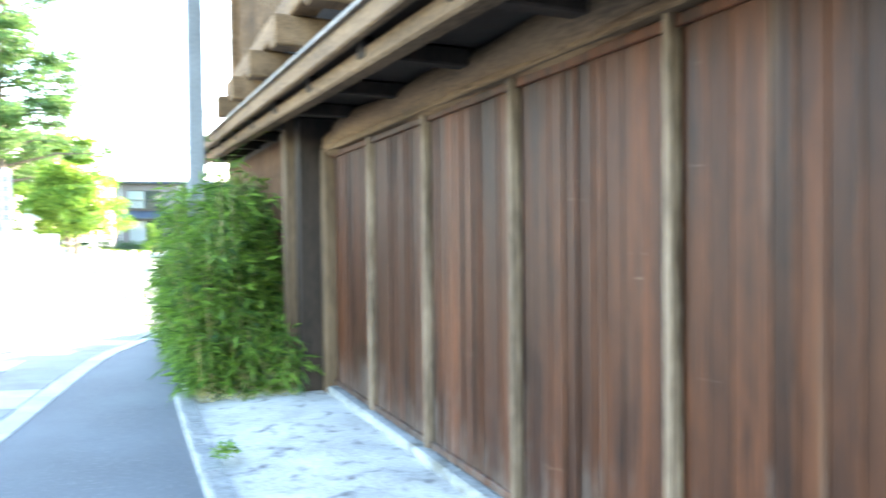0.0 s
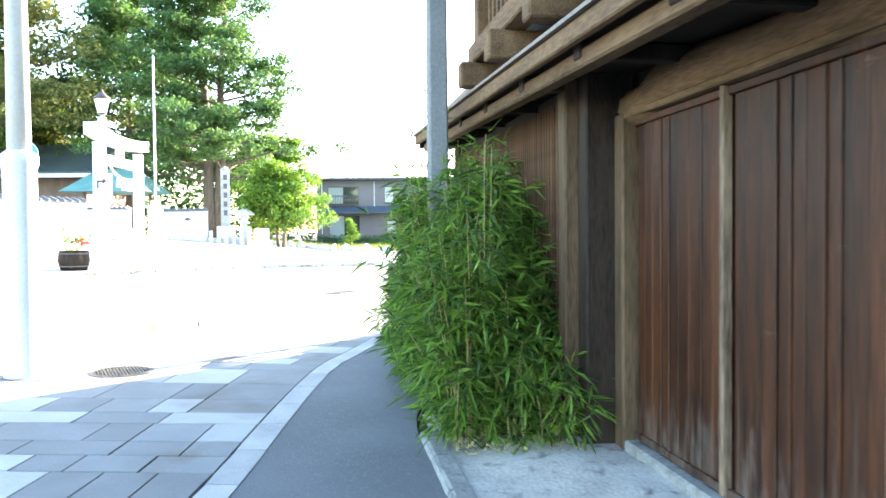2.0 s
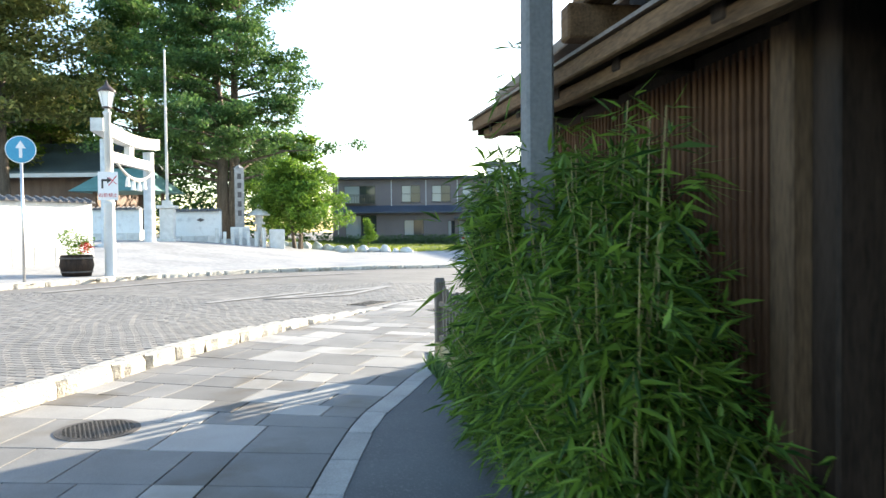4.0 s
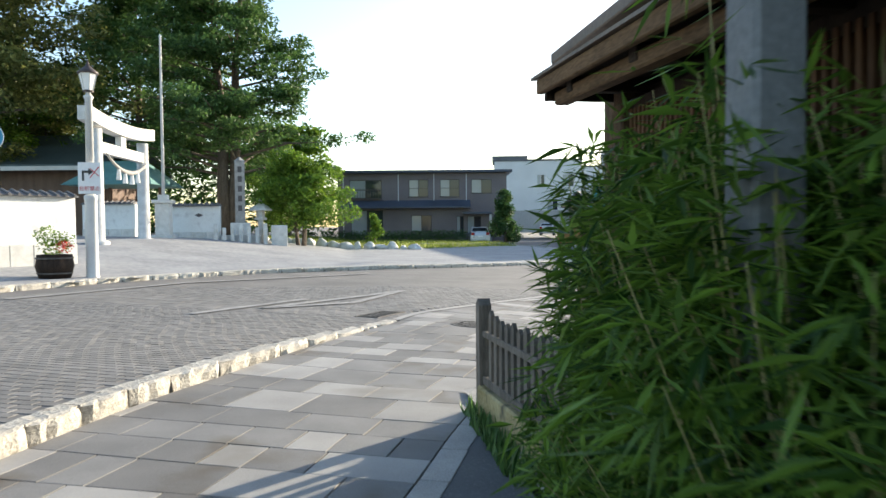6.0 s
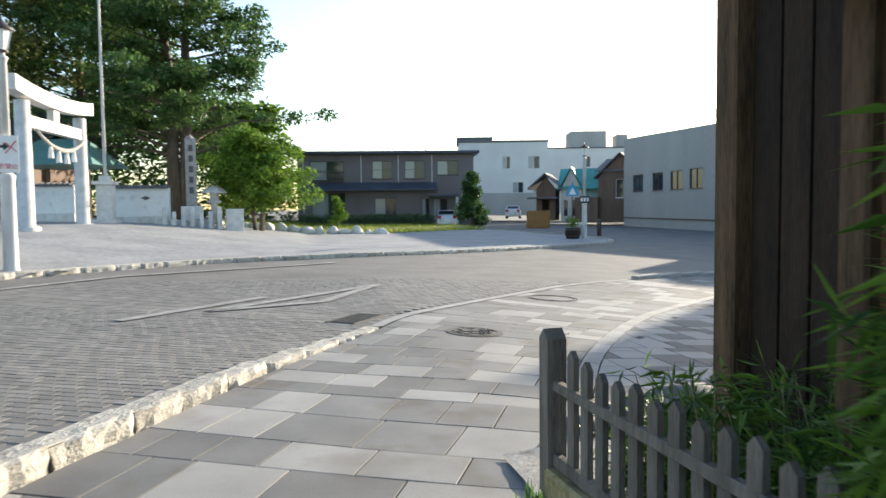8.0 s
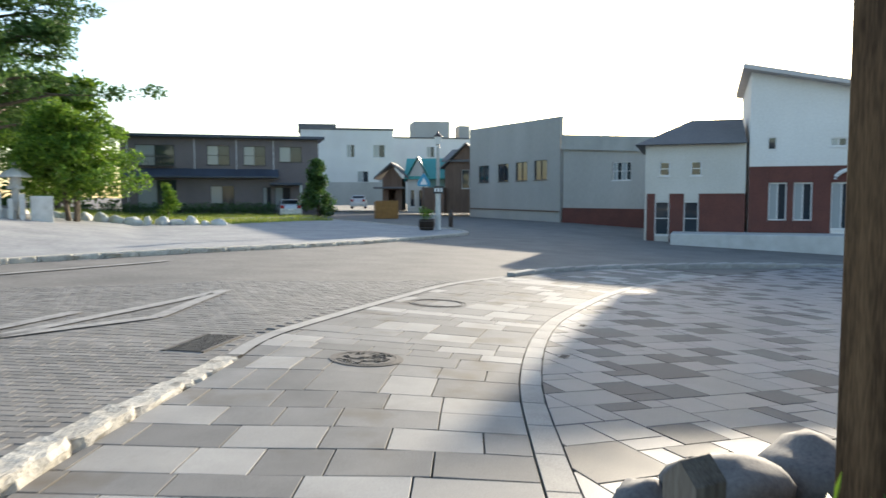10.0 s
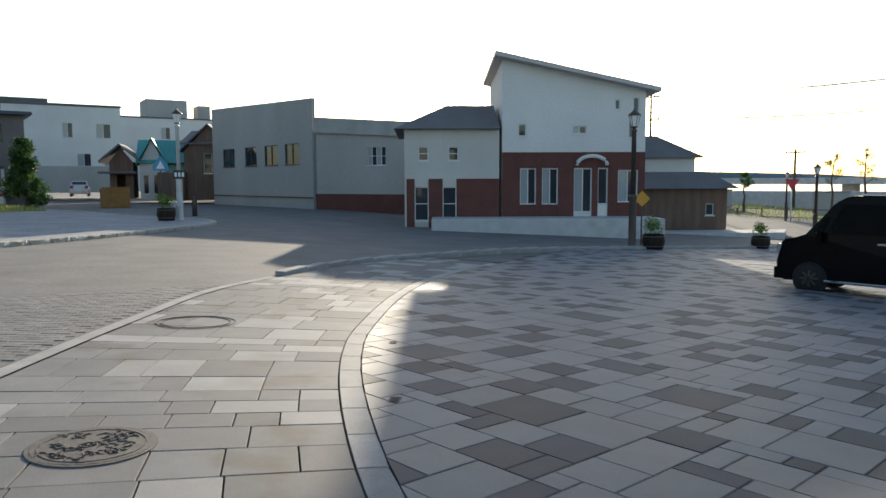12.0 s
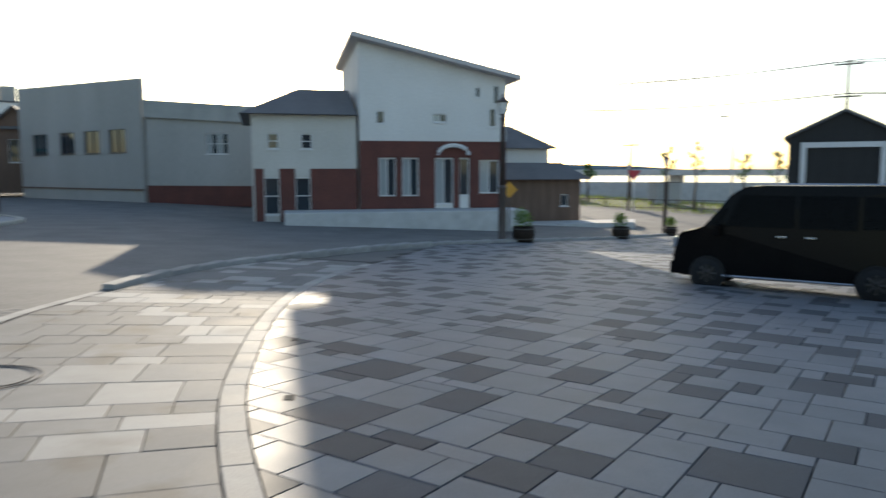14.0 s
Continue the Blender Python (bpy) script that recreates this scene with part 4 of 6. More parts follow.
# long storehouse: high front with rising parapet, lower wing
store, W = placed("storehouse", (31.4, 74.5), (30.3, 56.7), -0.4, "grey beige storehouse with rising parapet and four windows", "warehouse")
Ws = [(2.2, 3.4, 4.6, 5.0), (6.6, 3.4, 8.8, 5.0), (10.2, 3.4, 12.4, 5.0), (13.6, 3.4, 15.8, 5.0)]
facade("wall", W, 9.0, 0.25, Ws, WALL_GREY, store, lambda u: 8.7 - 0.53 * u / W)
for q in Ws:
    window(*q, store, METAL_D, GLASS, 1)
shell(W, 14, 5.9, store, WALL_GREY)
box("roof", (0.2, 0.25, 5.6, W - 0.2, 13.8, 5.75), ROOF_GREY, store)
box("base_rail", (0, -0.08, 0.85, W, -0.01, 0.95), WALL_BROWN, store)
wing, W = placed("storehouse_wing", (30.4, 56.4), (32.6, 48.2), -0.5, "low storehouse wing with pale roof edge and one window", "warehouse")
facade("wall", W, 5.9, 0.2, [(4.6, 3.3, 6.2, 4.6)], WALL_GREY, wing)
window(4.6, 3.3, 6.2, 4.6, wing, METAL_W, GLASS_PALE, 3, cross=1)
shell(W, 12, 5.8, wing, WALL_GREY)
bm = bmesh.new()
prism(bm, [(0, 5.75), (W, 5.15), (W, 6.15), (0, 6.85)], -0.25, 12.1, Matrix(((1, 0, 0, 0), (0, 0, 1, 0), (0, 1, 0, 0), (0, 0, 0, 1))))
part("roof", bm, mat("pale zinc roof", (0.3, 0.3, 0.29), (0.42, 0.42, 0.4), 0.5, 1, 12, 0.1), wing, "pale zinc roof with a deep edge")
box("base_wall", (0, -0.1, 0, W, -0.01, 1.3), BRICK_RED, wing)

# the tall white cafe building
cafe, W = placed("cafe_building", (27.5, 35.9), (32.6, 30.9), -1.1, "tall white building with dark red ground floor", "building")
Wc = [(0.9, 1.6, 1.7, 3.4), (2.0, 1.6, 2.8, 3.4), (3.6, 1.2, 4.5, 3.4), (4.8, 1.6, 5.3, 3.4), (5.8, 1.7, 6.8, 3.3), (6.3, 4.9, 6.65, 5.8), (3.5, 5.1, 4.2, 5.5), (0.8, 5.0, 1.2, 5.6), (5.6, 6.3, 5.85, 6.8), (6.5, 6.0, 6.8, 6.9)]
TOPC = lambda u: 8.75 - 1.45 * u / W
facade("wall", W, 9.4, 0.25, Wc, WALL_WHITE, cafe, TOPC)
for k, q in enumerate(Wc):
    window(*q, cafe, METAL_W, GLASS_PALE, 1 if q[2] - q[0] > 0.7 else 0)
shell(W, 10, 9.4, cafe, WALL_WHITE, TOPC)
bm = bmesh.new()
prism(bm, [(-0.4, 8.86), (W + 0.55, 7.1), (W + 0.55, 7.3), (-0.4, 9.08)], -0.7, 10.4, Matrix(((1, 0, 0, 0), (0, 0, 1, 0), (0, 1, 0, 0), (0, 0, 0, 1))))
part("roof", bm, mat("pale roof sheet", (0.45, 0.42, 0.42), (0.55, 0.52, 0.52), 0.6, 1, 12, 0.1), cafe, "single pitched roof falling to one side")
for a, b in ((0, 0.9), (1.7, 2.0), (2.8, 3.6), (4.5, 4.8), (5.3, 5.8), (6.8, W)):
    box("red_facing", (a, -0.06, 1.0, b, -0.004, 4.2), BRICK_RED, cafe, 0.01)
for a, b, c, d in ((0.9, 1.7, 1.0, 1.6), (2.0, 2.8, 1.0, 1.6), (5.8, 6.8, 1.0, 1.7), (0.9, 2.8, 3.42, 4.2), (3.6, 5.3, 3.42, 4.2), (5.8, 6.8, 3.32, 4.2)):
    box("red_facing", (a, -0.055, c, b, -0.004, d), BRICK_RED, cafe, 0.01)
bm = bmesh.new()
pts = [(4.45 + 0.75 * math.cos(a), -0.3, 3.55 + 0.45 * math.sin(a)) for a in steps(0, math.pi, 0.3)]
tube(bm, pts, 0.1, 6)
part("door_arch", bm, METAL_W, cafe, "white arched canopy over the door")
box("terrace", (-3.5, -2.6, 0, W + 0.3, -0.07, 1.0), CONCRETE, cafe, 0.03, "low concrete terrace")
low, W2 = placed("cafe_wing", (23.9, 39.2), (27.4, 36.0), -1.3, "two-storey pale wing with hip roof and red ground floor", "building")
Wl = [(0.5, 1.0, 1.2, 2.7), (1.9, 1.0, 2.6, 2.7), (0.7, 4.0, 1.2, 4.7), (2.2, 4.0, 2.7, 4.7)]
facade("wall", W2, 5.6, 0.2, Wl, WALL_CREAM, low)
for q in Wl:
    window(*q, low, METAL_W, GLASS_PALE, 0, cross=1)
shell(W2, 8, 5.6, low, WALL_CREAM)
for a, b in ((0.1, 0.5), (1.2, 1.9), (2.6, W2)):
    box("red_facing", (a, -0.06, 0.4, b, -0.004, 3.1), BRICK_RED, low, 0.01)
bm = bmesh.new()
c = [bm.verts.new(p) for p in ((-0.5, -0.5, 5.55), (W2, -0.5, 5.55), (W2, 8.5, 5.55), (-0.5, 8.5, 5.55), (W2, 2.8, 7.0), (2.2, 2.8, 7.0), (2.2, 5.2, 7.0), (W2, 5.2, 7.0))]
for f in ((0, 1, 4, 5), (0, 5, 6, 3), (3, 6, 7, 2), (5, 4, 7, 6), (3, 2, 1, 0)):
    bm.faces.new([c[k] for k in f])
part("roof", bm, ROOF_GREY, low, "grey hip roof")

# dark house below, towards the sea
h2, W = placed("dark_house", (36.6, 36.0), (42.3, 31.0), -2.0, "dark wooden house with grey hip roof", "house")
facade("wall", W, 3.2, 0.2, [(6.3, 1.6, 6.8, 2.3)], WALL_BROWN, h2)
window(6.3, 1.6, 6.8, 2.3, h2, METAL_W, GLASS_PALE, 0)
shell(W, 7, 3.2, h2, WALL_BROWN)
box("upper_wall", (-1.5, 2.5, 3.2, W - 1.0, 7, 5.2), WALL_WHITE, h2)
bm = bmesh.new()
for (u0, u1, y0, y1, z, r, zz) in ((-2.0, W - 0.5, 2.0, 7.6, 5.1, 1.5, 2.2), (-0.5, W + 0.5, -0.6, 3.0, 3.2, 1.0, 1.2)):
    q = [bm.verts.new(p) for p in ((u0, y0, z), (u1, y0, z), (u1, y1, z), (u0, y1, z), (u0 + zz, (y0 + y1) / 2, z + r), (u1 - zz, (y0 + y1) / 2, z + r))]
    for f in ((0, 1, 5, 4), (1, 2, 5), (2, 3, 4, 5), (3, 0, 4), (3, 2, 1, 0)):
        bm.faces.new([q[k] for k in f])
part("roof", bm, ROOF_GREY, h2, "dark grey hip roofs")
bm = bmesh.new()
prism(bm, [(-1.5, -3.0), (W + 2, -3.0), (W + 3.5, -0.4), (-1.5, -0.4)], 0, 0.75)
part("ramp_wall", bm, CONCRETE, h2, "low concrete ramp wall")

# black-boarded storehouse with white door frame
shed, W = placed("shed", (42.2, 19.6), (42.7, 14.7), -2.15, "black-boarded gabled shed with white-framed door", "shed")
BLK = mat("black boards", (0.008, 0.008, 0.009), (0.025, 0.024, 0.024), 0.7, 1, 16, 0.3, stretch=(4, 4, 0.4))
facade("wall", W, 5.5, 0.2, [(0.8, 0.1, 4.1, 5.0)], BLK, shed)
box("door", (0.8, 0.08, 0.1, 4.1, 0.16, 5.0), BLK, shed, 0.02, "dark double door")
for b in ((0.55, 0.0, 0.82, 5.25), (4.08, 0.0, 4.35, 5.25), (0.82, 4.98, 4.08, 5.25)):
    box("door_frame", (b[0], -0.07, b[1], b[2], 0.05, b[3]), METAL_W, shed, 0.01, "white painted door frame")
gable_wall(W, 5.5, 1.25, shed, BLK)
shell(W, 7, 5.5, shed, BLK)
gable_roof(W, 7, 5.4, 1.35, shed, ROOF_GREY, 0.25, 0.15, "y")

# ---- trees and plants ----


def crown(name, clumps, leaves, size, material, parent, seed, flat=0.6, label=""):
    """Many small leaves scattered in clumps of (x, y, z, radius)."""
    rnd = random.Random(seed)
    verts, faces = [], []
    vol = [c[3] ** 2 for c in clumps]
    tot = sum(vol)
    for (cx, cy, cz, r), q in zip(clumps, vol):
        for _ in range(int(leaves * q / tot)):
            d = Vector((rnd.gauss(0, 1), rnd.gauss(0, 1), rnd.gauss(0, 1))).normalized() * (rnd.random() ** 0.45) * r
            p = Vector((cx + d.x, cy + d.y, cz + d.z * flat))
            u = Vector((rnd.gauss(0, 1), rnd.gauss(0, 1), rnd.gauss(0, 0.6))).normalized()
            v = u.cross(Vector((rnd.gauss(0, 0.5), rnd.gauss(0, 0.5), 1))).normalized()
            s = rnd.uniform(*size)
            k = len(verts)
            verts += [p - u * s, p + v * s * 0.5 + Vector((0, 0, s * 0.15)), p + u * s, p - v * s * 0.5 + Vector((0, 0, s * 0.15))]
            faces += [(k, k + 1, k + 2), (k, k + 2, k + 3)]
    ob = mesh(name, [v[:] for v in verts], faces, material, parent, label)
    return tagged(ob, kind="stuff")


def tree(x, y, h, spread, first, trunks, limbs, leaves, size, material, label, seed, layered=0.5, flat=0.5, r0=0.3, zoff=0.0, taper=0.75, clump=0.22):
    """Trunk or trunks with limbs whose ends carry clumps of leaves; layered: how much the limbs lie level."""
    rnd = random.Random(seed)
    t = thing("tree", x, y, land(x, y) + zoff, 0, label, "tree")
    clumps = []
    for k in range(trunks):
        a = 2 * math.pi * k / trunks + rnd.random()
        off = 0.0 if trunks == 1 else 0.35 + 0.2 * rnd.random()
        lean = 0.06 if trunks == 1 else 0.1
        bm = bmesh.new()
        pts = [Vector((off * math.cos(a) * (0.5 + 1.2 * s) + rnd.gauss(0, lean * 2) * s, off * math.sin(a) * (0.5 + 1.2 * s) + rnd.gauss(0, lean * 2) * s, h * 0.93 * s - 0.2 * (s == 0))) for s in (0, 0.2, 0.4, 0.6, 0.8, 1)]
        tube(bm, pts, [r0 * (1 - 0.85 * s) * (1.25 if s == 0 else 1) for s in (0, 0.2, 0.4, 0.6, 0.8, 1)], 8)
        part("trunk", bm, BARK, t, "", True)
        for i in range(limbs // trunks):
            s = first + (1 - first) * (i + rnd.random()) / (limbs // trunks)
            seg = min(4, int(s * 5))
            base = pts[seg].lerp(pts[seg + 1], s * 5 - seg)
            b = rnd.random() * 2 * math.pi
            length = spread * (1 - taper * max(0, (s - first) / (1 - first)) ** 1.3) * rnd.uniform(0.6, 1.05)
            rise = (1 - layered) * length * 0.7 + rnd.uniform(-0.06, 0.12) * length
            tip = base + Vector((math.cos(b) * length, math.sin(b) * length, rise))
            mid = base.lerp(tip, 0.5) + Vector((0, 0, 0.06 * length))
            bm = bmesh.new()
            tube(bm, [base, mid, tip], [r0 * 0.3 * (1 - s * 0.6), r0 * 0.18 * (1 - s * 0.6), 0.015], 5)
            part("limb", bm, BARK, t)
            for q, rr in ((0.45, 0.8), (0.72, 1.0), (0.98, 0.8)):
                p = base.lerp(tip, q) + Vector((rnd.gauss(0, 0.12), rnd.gauss(0, 0.12), 0.04)) * length
                clumps.append((p.x, p.y, p.z, spread * clump * rr * rnd.uniform(0.75, 1.25)))
    crown("crown", clumps, leaves, size, material, t, seed + 1, flat)
    return t


tree(-7.0, 50.4, 19, 7.0, 0.2, 2, 110, 60000, (0.09, 0.19), LEAF_TREE, "tall dark green broadleaf tree with layered boughs", 21, 0.82, 0.45, 0.42, clump=0.16)
tree(-2.5, 46.8, 4.9, 2.6, 0.18, 4, 44, 26000, (0.07, 0.14), LEAF_LIGHT, "low round fresh green tree with several stems", 22, 0.45, 0.75, 0.1, taper=0.45, clump=0.3)
tree(-19.5, 49, 18, 8.0, 0.36, 1, 56, 42000, (0.1, 0.22), LEAF_PINE, "tall old pine with brownish green boughs", 23, 0.8, 0.4, 0.4)
tree(-13.5, 56, 19, 7.0, 0.3, 1, 56, 30000, (0.12, 0.24), LEAF_TREE, "dark tree behind the shrine gate", 24, 0.7, 0.5, 0.35)
tree(-21.0, 58.5, 11.5, 4.6, 0.25, 2, 40, 22000, (0.09, 0.18), LEAF_LIGHT, "leafy bright green tree behind the shrine hall", 25, 0.4, 0.7, 0.18)
tree(-24, 58, 15, 6.5, 0.2, 1, 34, 15000, (0.14, 0.28), LEAF_PINE, "broad pine behind the shrine hall", 26, 0.7, 0.5, 0.4)
tree(-4.4, 60, 8.5, 4.0, 0.2, 2, 26, 10000, (0.14, 0.26), LEAF_LIGHT, "light green tree beside the apartment house", 27, 0.5, 0.7, 0.2)
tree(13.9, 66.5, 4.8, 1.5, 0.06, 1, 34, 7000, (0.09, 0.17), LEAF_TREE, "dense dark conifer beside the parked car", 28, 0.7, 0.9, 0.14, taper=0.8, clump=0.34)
tree(2.0, 54.5, 2.3, 0.75, 0.12, 1, 18, 1800, (0.06, 0.11), LEAF_LIGHT, "young leafy shrub in the garden", 29, 0.4, 0.9, 0.04, taper=0.7, clump=0.4)
for k, (x, y, h) in enumerate(((66, 40, 3.6), (64, 32, 5.5), (63.5, 29.5, 6.0), (62.5, 25.5, 5.0), (62.5, 23.0, 5.4))):
    tree(x, y, h, 1.2, 0.5, 1, 9, 700 + 900 * (k == 0), (0.05, 0.1), LEAF_TREE, "pollarded tree with a few leafy shoots", 40 + k, 0.1, 0.8, 0.14)


def grass_patch(name, inside, box4, n, hgt, label, seed, material=None, zo=0.0):
    rnd = random.Random(seed)
    verts, faces = [], []
    while len(faces) < n:
        x, y = rnd.uniform(box4[0], box4[1]), rnd.uniform(box4[2], box4[3])
        if not inside(x, y):
            continue
        a, h = rnd.random() * 6.28, rnd.uniform(*hgt)
        w = 0.012 + 0.03 * h
        k = len(verts)
        z = land(x, y) + zo
        verts += [(x - w * math.cos(a), y - w * math.sin(a), z), (x + w * math.cos(a), y + w * math.sin(a), z), (x + rnd.gauss(0, 0.25) * h, y + rnd.gauss(0, 0.25) * h, z + h)]
        faces.append((k, k + 1, k + 2))
    ob = mesh(name, verts, faces, material or GRASS)
    return tagged(ob, label, "grass", "", "stuff")


grass_patch("grass", lambda x, y: y > 50 + 0.012 * (x - 0.5) ** 2 + 5.4 * sm(3, 12, x), (-5, 12.5, 49.6, 69), 26000, (0.12, 0.42), "rough sunlit grass and weeds in the garden", 51, zo=0.05)
grass_patch("weed", lambda x, y: True, (0.5, 0.66, 9.6, 11.3), 420, (0.04, 0.16), "weeds at the foot of the fence", 52, LEAF_TREE)
grass_patch("grass", lambda x, y: True, (58, 76, -6, 60), 9000, (0.2, 0.45), "grass verge beside the shore road", 53)
grass_patch("dry_straw", lambda x, y: True, (0.5, 1.4, 5.75, 6.3), 350, (0.006, 0.018), "fallen dry bamboo leaves on the soil", 54, STEM, 0.07)
weed = thing("weed", 0.5, 4.35, land(0.5, 4.35) + 0.02, 0, "small broad-leaved weed by the kerb", "weed")
crown("leaves", [(0, 0, 0.08, 0.09)], 60, (0.02, 0.035), LEAF_LIGHT, weed, 5)

woods = tagged(new("woods"), "dark woods behind the shrine", "woods", "", "stuff")
rnd = random.Random(9)
crown("foliage", [(-48 + 3.1 * k + rnd.uniform(-1, 1), 68 + rnd.uniform(-4, 6), z + rnd.uniform(-1, 1), rnd.uniform(2.4, 3.6)) for k in range(15) for z in (2, 5, 8, 11)], 26000, (0.2, 0.4), LEAF_TREE, woods, 91, 0.9)
hedge = thing("hedge", 3, 69.8, land(3, 69.8), -8, "low dark clipped hedge before the apartment house", "hedge")
crown("foliage", [(-4.5 + 0.8 * k, 0, 0.55, 0.7) for k in range(16)], 9000, (0.05, 0.1), LEAF_TREE, hedge, 92, 0.9)

# ---- shrine: walls, gate, hall ----


def white_wall(p0, p1, h, base, label):
    z = min(land(*p0), land(*p1)) + 0.05
    w_ob, w = placed("shrine_wall", p0, p1, z, label, "wall")
    box("plaster", (0, 0.02, base, w, 0.3, h), WHITE, w_ob, 0.01, "white plaster")
    n = max(2, round(w / 0.7))
    for k in range(n):
        box("base_stone", (w * k / n + 0.006, -0.03, -0.3, w * (k + 1) / n - 0.006, 0.34, base), STONE_W, w_ob, 0.015)
    m = max(3, round(w / 0.28))
    bm = bmesh.new()
    prism(bm, [(-0.14, h), (0.46, h), (0.46, h + 0.03), (0.16, h + 0.14), (-0.14, h + 0.03)], 0, w, Matrix(((0, 0, 1, 0), (1, 0, 0, 0), (0, 1, 0, 0), (0, 0, 0, 1))))
    part("coping", bm, ROOF_GREY, w_ob, "grey tiled coping")
    for k in range(m):
        u = w * (k + 0.5) / m
        bm = bmesh.new()
        tube(bm, [(u, -0.17, h + 0.03), (u, 0.16, h + 0.16), (u, 0.49, h + 0.03)], 0.05, 6)
        part("tile", bm, STONE_W if k % 1 else ROOF_GREY, w_ob)
    return w_ob, w


white_wall((-14.2, 19.0), (-8.1, 28.1), 2.0, 0.65, "white plastered shrine wall with tile coping")
w2, w = white_wall((-9.1, 43.4), (-6.4, 43.1), 1.75, 0.45, "short white shrine wall with a dark diamond crest")
bm = bmesh.new()
prism(bm, [(-0.22, 0), (0, -0.1), (0.22, 0), (0, 0.1)], 0, 0.02, Matrix(((1, 0, 0, w * 0.62), (0, 0, -1, 0.0), (0, 1, 0, 1.3), (0, 0, 0, 1))))
part("crest", bm, METAL_D, w2, "dark diamond crest")
white_wall((-13.3, 44.2), (-10.6, 43.6), 1.7, 0.45, "white shrine wall beyond the gate")

torii = thing("torii", -9.1, 36.2, land(-9.1, 36.2) - 0.05, 0, "pale stone shrine gate with straw rope", "shrine gate")
A, B = Vector((-0.21, -2.4)), Vector((0.21, 2.4))
for q in (A, B):
    bm = bmesh.new()
    lathe(bm, [(0.42, -0.4), (0.42, 0.12), (0.36, 0.16), (0.26, 0.17), (0.235, 4.3)], 16, q.x, q.y)
    part("pillar", bm, STONE_W, torii, "", True)
ang = math.degrees(math.atan2(B.y - A.y, B.x - A.x))
for nm, half, z0, z1, th, bow in (("lintel", 3.3, 4.3, 4.8, 0.24, 0.22), ("tie_beam", 2.15, 3.45, 3.85, 0.15, 0.0)):
    bm = bmesh.new()
    rings = []
    for u in steps(-half, half, 0.4):
        dz = bow * (u / half) ** 2
        rings.append([bm.verts.new((u, sy * th, z + dz)) for sy, z in ((-1, z0), (1, z0), (1, z1), (-1, z1))])
    for a, b in zip(rings, rings[1:]):
        for k in range(4):
            bm.faces.new((a[k], a[(k + 1) % 4], b[(k + 1) % 4], b[k]))
    bm.faces.new(rings[0][::-1])
    bm.faces.new(rings[-1])
    part(nm, bm, STONE_W, torii).matrix_basis = pose(0, 0, 0, 0, 0, ang)
box("tablet", (-0.25, -0.12, 3.85, 0.25, 0.12, 4.3), STONE_W, torii, 0.01, m=pose(0, 0, 0, 0, 0, ang))
bm = bmesh.new()
tube(bm, [(u, -0.28, 3.4 - 0.55 * (1 - (u / 2.1) ** 2)) for u in steps(-2.1, 2.1, 0.3)], [0.05 + 0.05 * (1 - abs(u) / 2.1) for u in steps(-2.1, 2.1, 0.3)], 6)
part("straw_rope", bm, BANDSTONE, torii, "sagging straw rope", True).matrix_basis = pose(0, 0, 0, 0, 0, ang)
for u in (-1.0, -0.35, 0.35, 1.0):
    bm = bmesh.new()
    z = 2.84 + 0.12 * u * u
    lathe(bm, [(0.03, z), (0.07, z - 0.1), (0.11, z - 0.45)], 8, u, -0.28)
    part("tassel", bm, WHITE, torii).matrix_basis = pose(0, 0, 0, 0, 0, ang)

flag = thing("flagpole", -8.7, 41.4, land(-8.7, 41.4), 0, "tall white flagpole on a stone pedestal", "flagpole")
bm = bmesh.new()
for z0, z1, r in ((-0.3, 0.25, 0.5), (0.25, 1.75, 0.33), (1.75, 1.9, 0.45), (1.9, 2.15, 0.22)):
    bx(bm, -r, -r, z0, r, r, z1, 0.02)
part("pedestal", bm, STONE_W, flag)
bm = bmesh.new()
lathe(bm, [(0.08, 2.1), (0.05, 9.6), (0.07, 9.65), (0.01, 9.75)], 8)
part("pole", bm, METAL_W, flag, "", True)

mon = thing("stone_monument", -5.5, 44.0, land(-5.5, 44) + 0.05, 8, "tall inscribed stone pillar on stepped base", "monument")
box("step", (-1.0, -0.9, -0.4, 1.0, 0.9, 0.35), STONE_W, mon, 0.03)
box("plinth", (-0.5, -0.5, 0.35, 0.5, 0.5, 1.0), STONE_W, mon, 0.03)
bm = bmesh.new()
bx(bm, -0.25, -0.22, 1.0, 0.25, 0.22, 4.2, 0.02)
lathe(bm, [(0.3, 4.19), (0.02, 4.4)], 4)
part("pillar", bm, mat("grey weathered granite", (0.22, 0.21, 0.2), (0.4, 0.39, 0.37), 0.85, 4, 50, 0.4), mon)
for k in range(5):
    box("inscription", (-0.1, -0.228, 3.6 - k * 0.5, 0.1, -0.222, 3.9 - k * 0.5), METAL_D, mon, 0, "dark carved strokes")
for k, (x, y) in enumerate([(-1.2 + 0.4 * i, -1.25) for i in range(7)] + [(1.25, -0.85 + 0.4 * i) for i in range(5)]):
    box("fence_post", (x - 0.09, y - 0.09, -0.4, x + 0.09, y + 0.09, 0.95 if k % 3 == 0 else 0.75), STONE_W, mon, 0.02)
box("plaque", (1.5, -1.3, -0.3, 2.3, -0.9, 0.85), STONE_W, mon, 0.03, "broad pale stone block")
stone_l = thing("stone_lantern", -4.6, 45.2, land(-4.6, 45.2), 0, "small stone lantern with curved cap", "stone lantern")
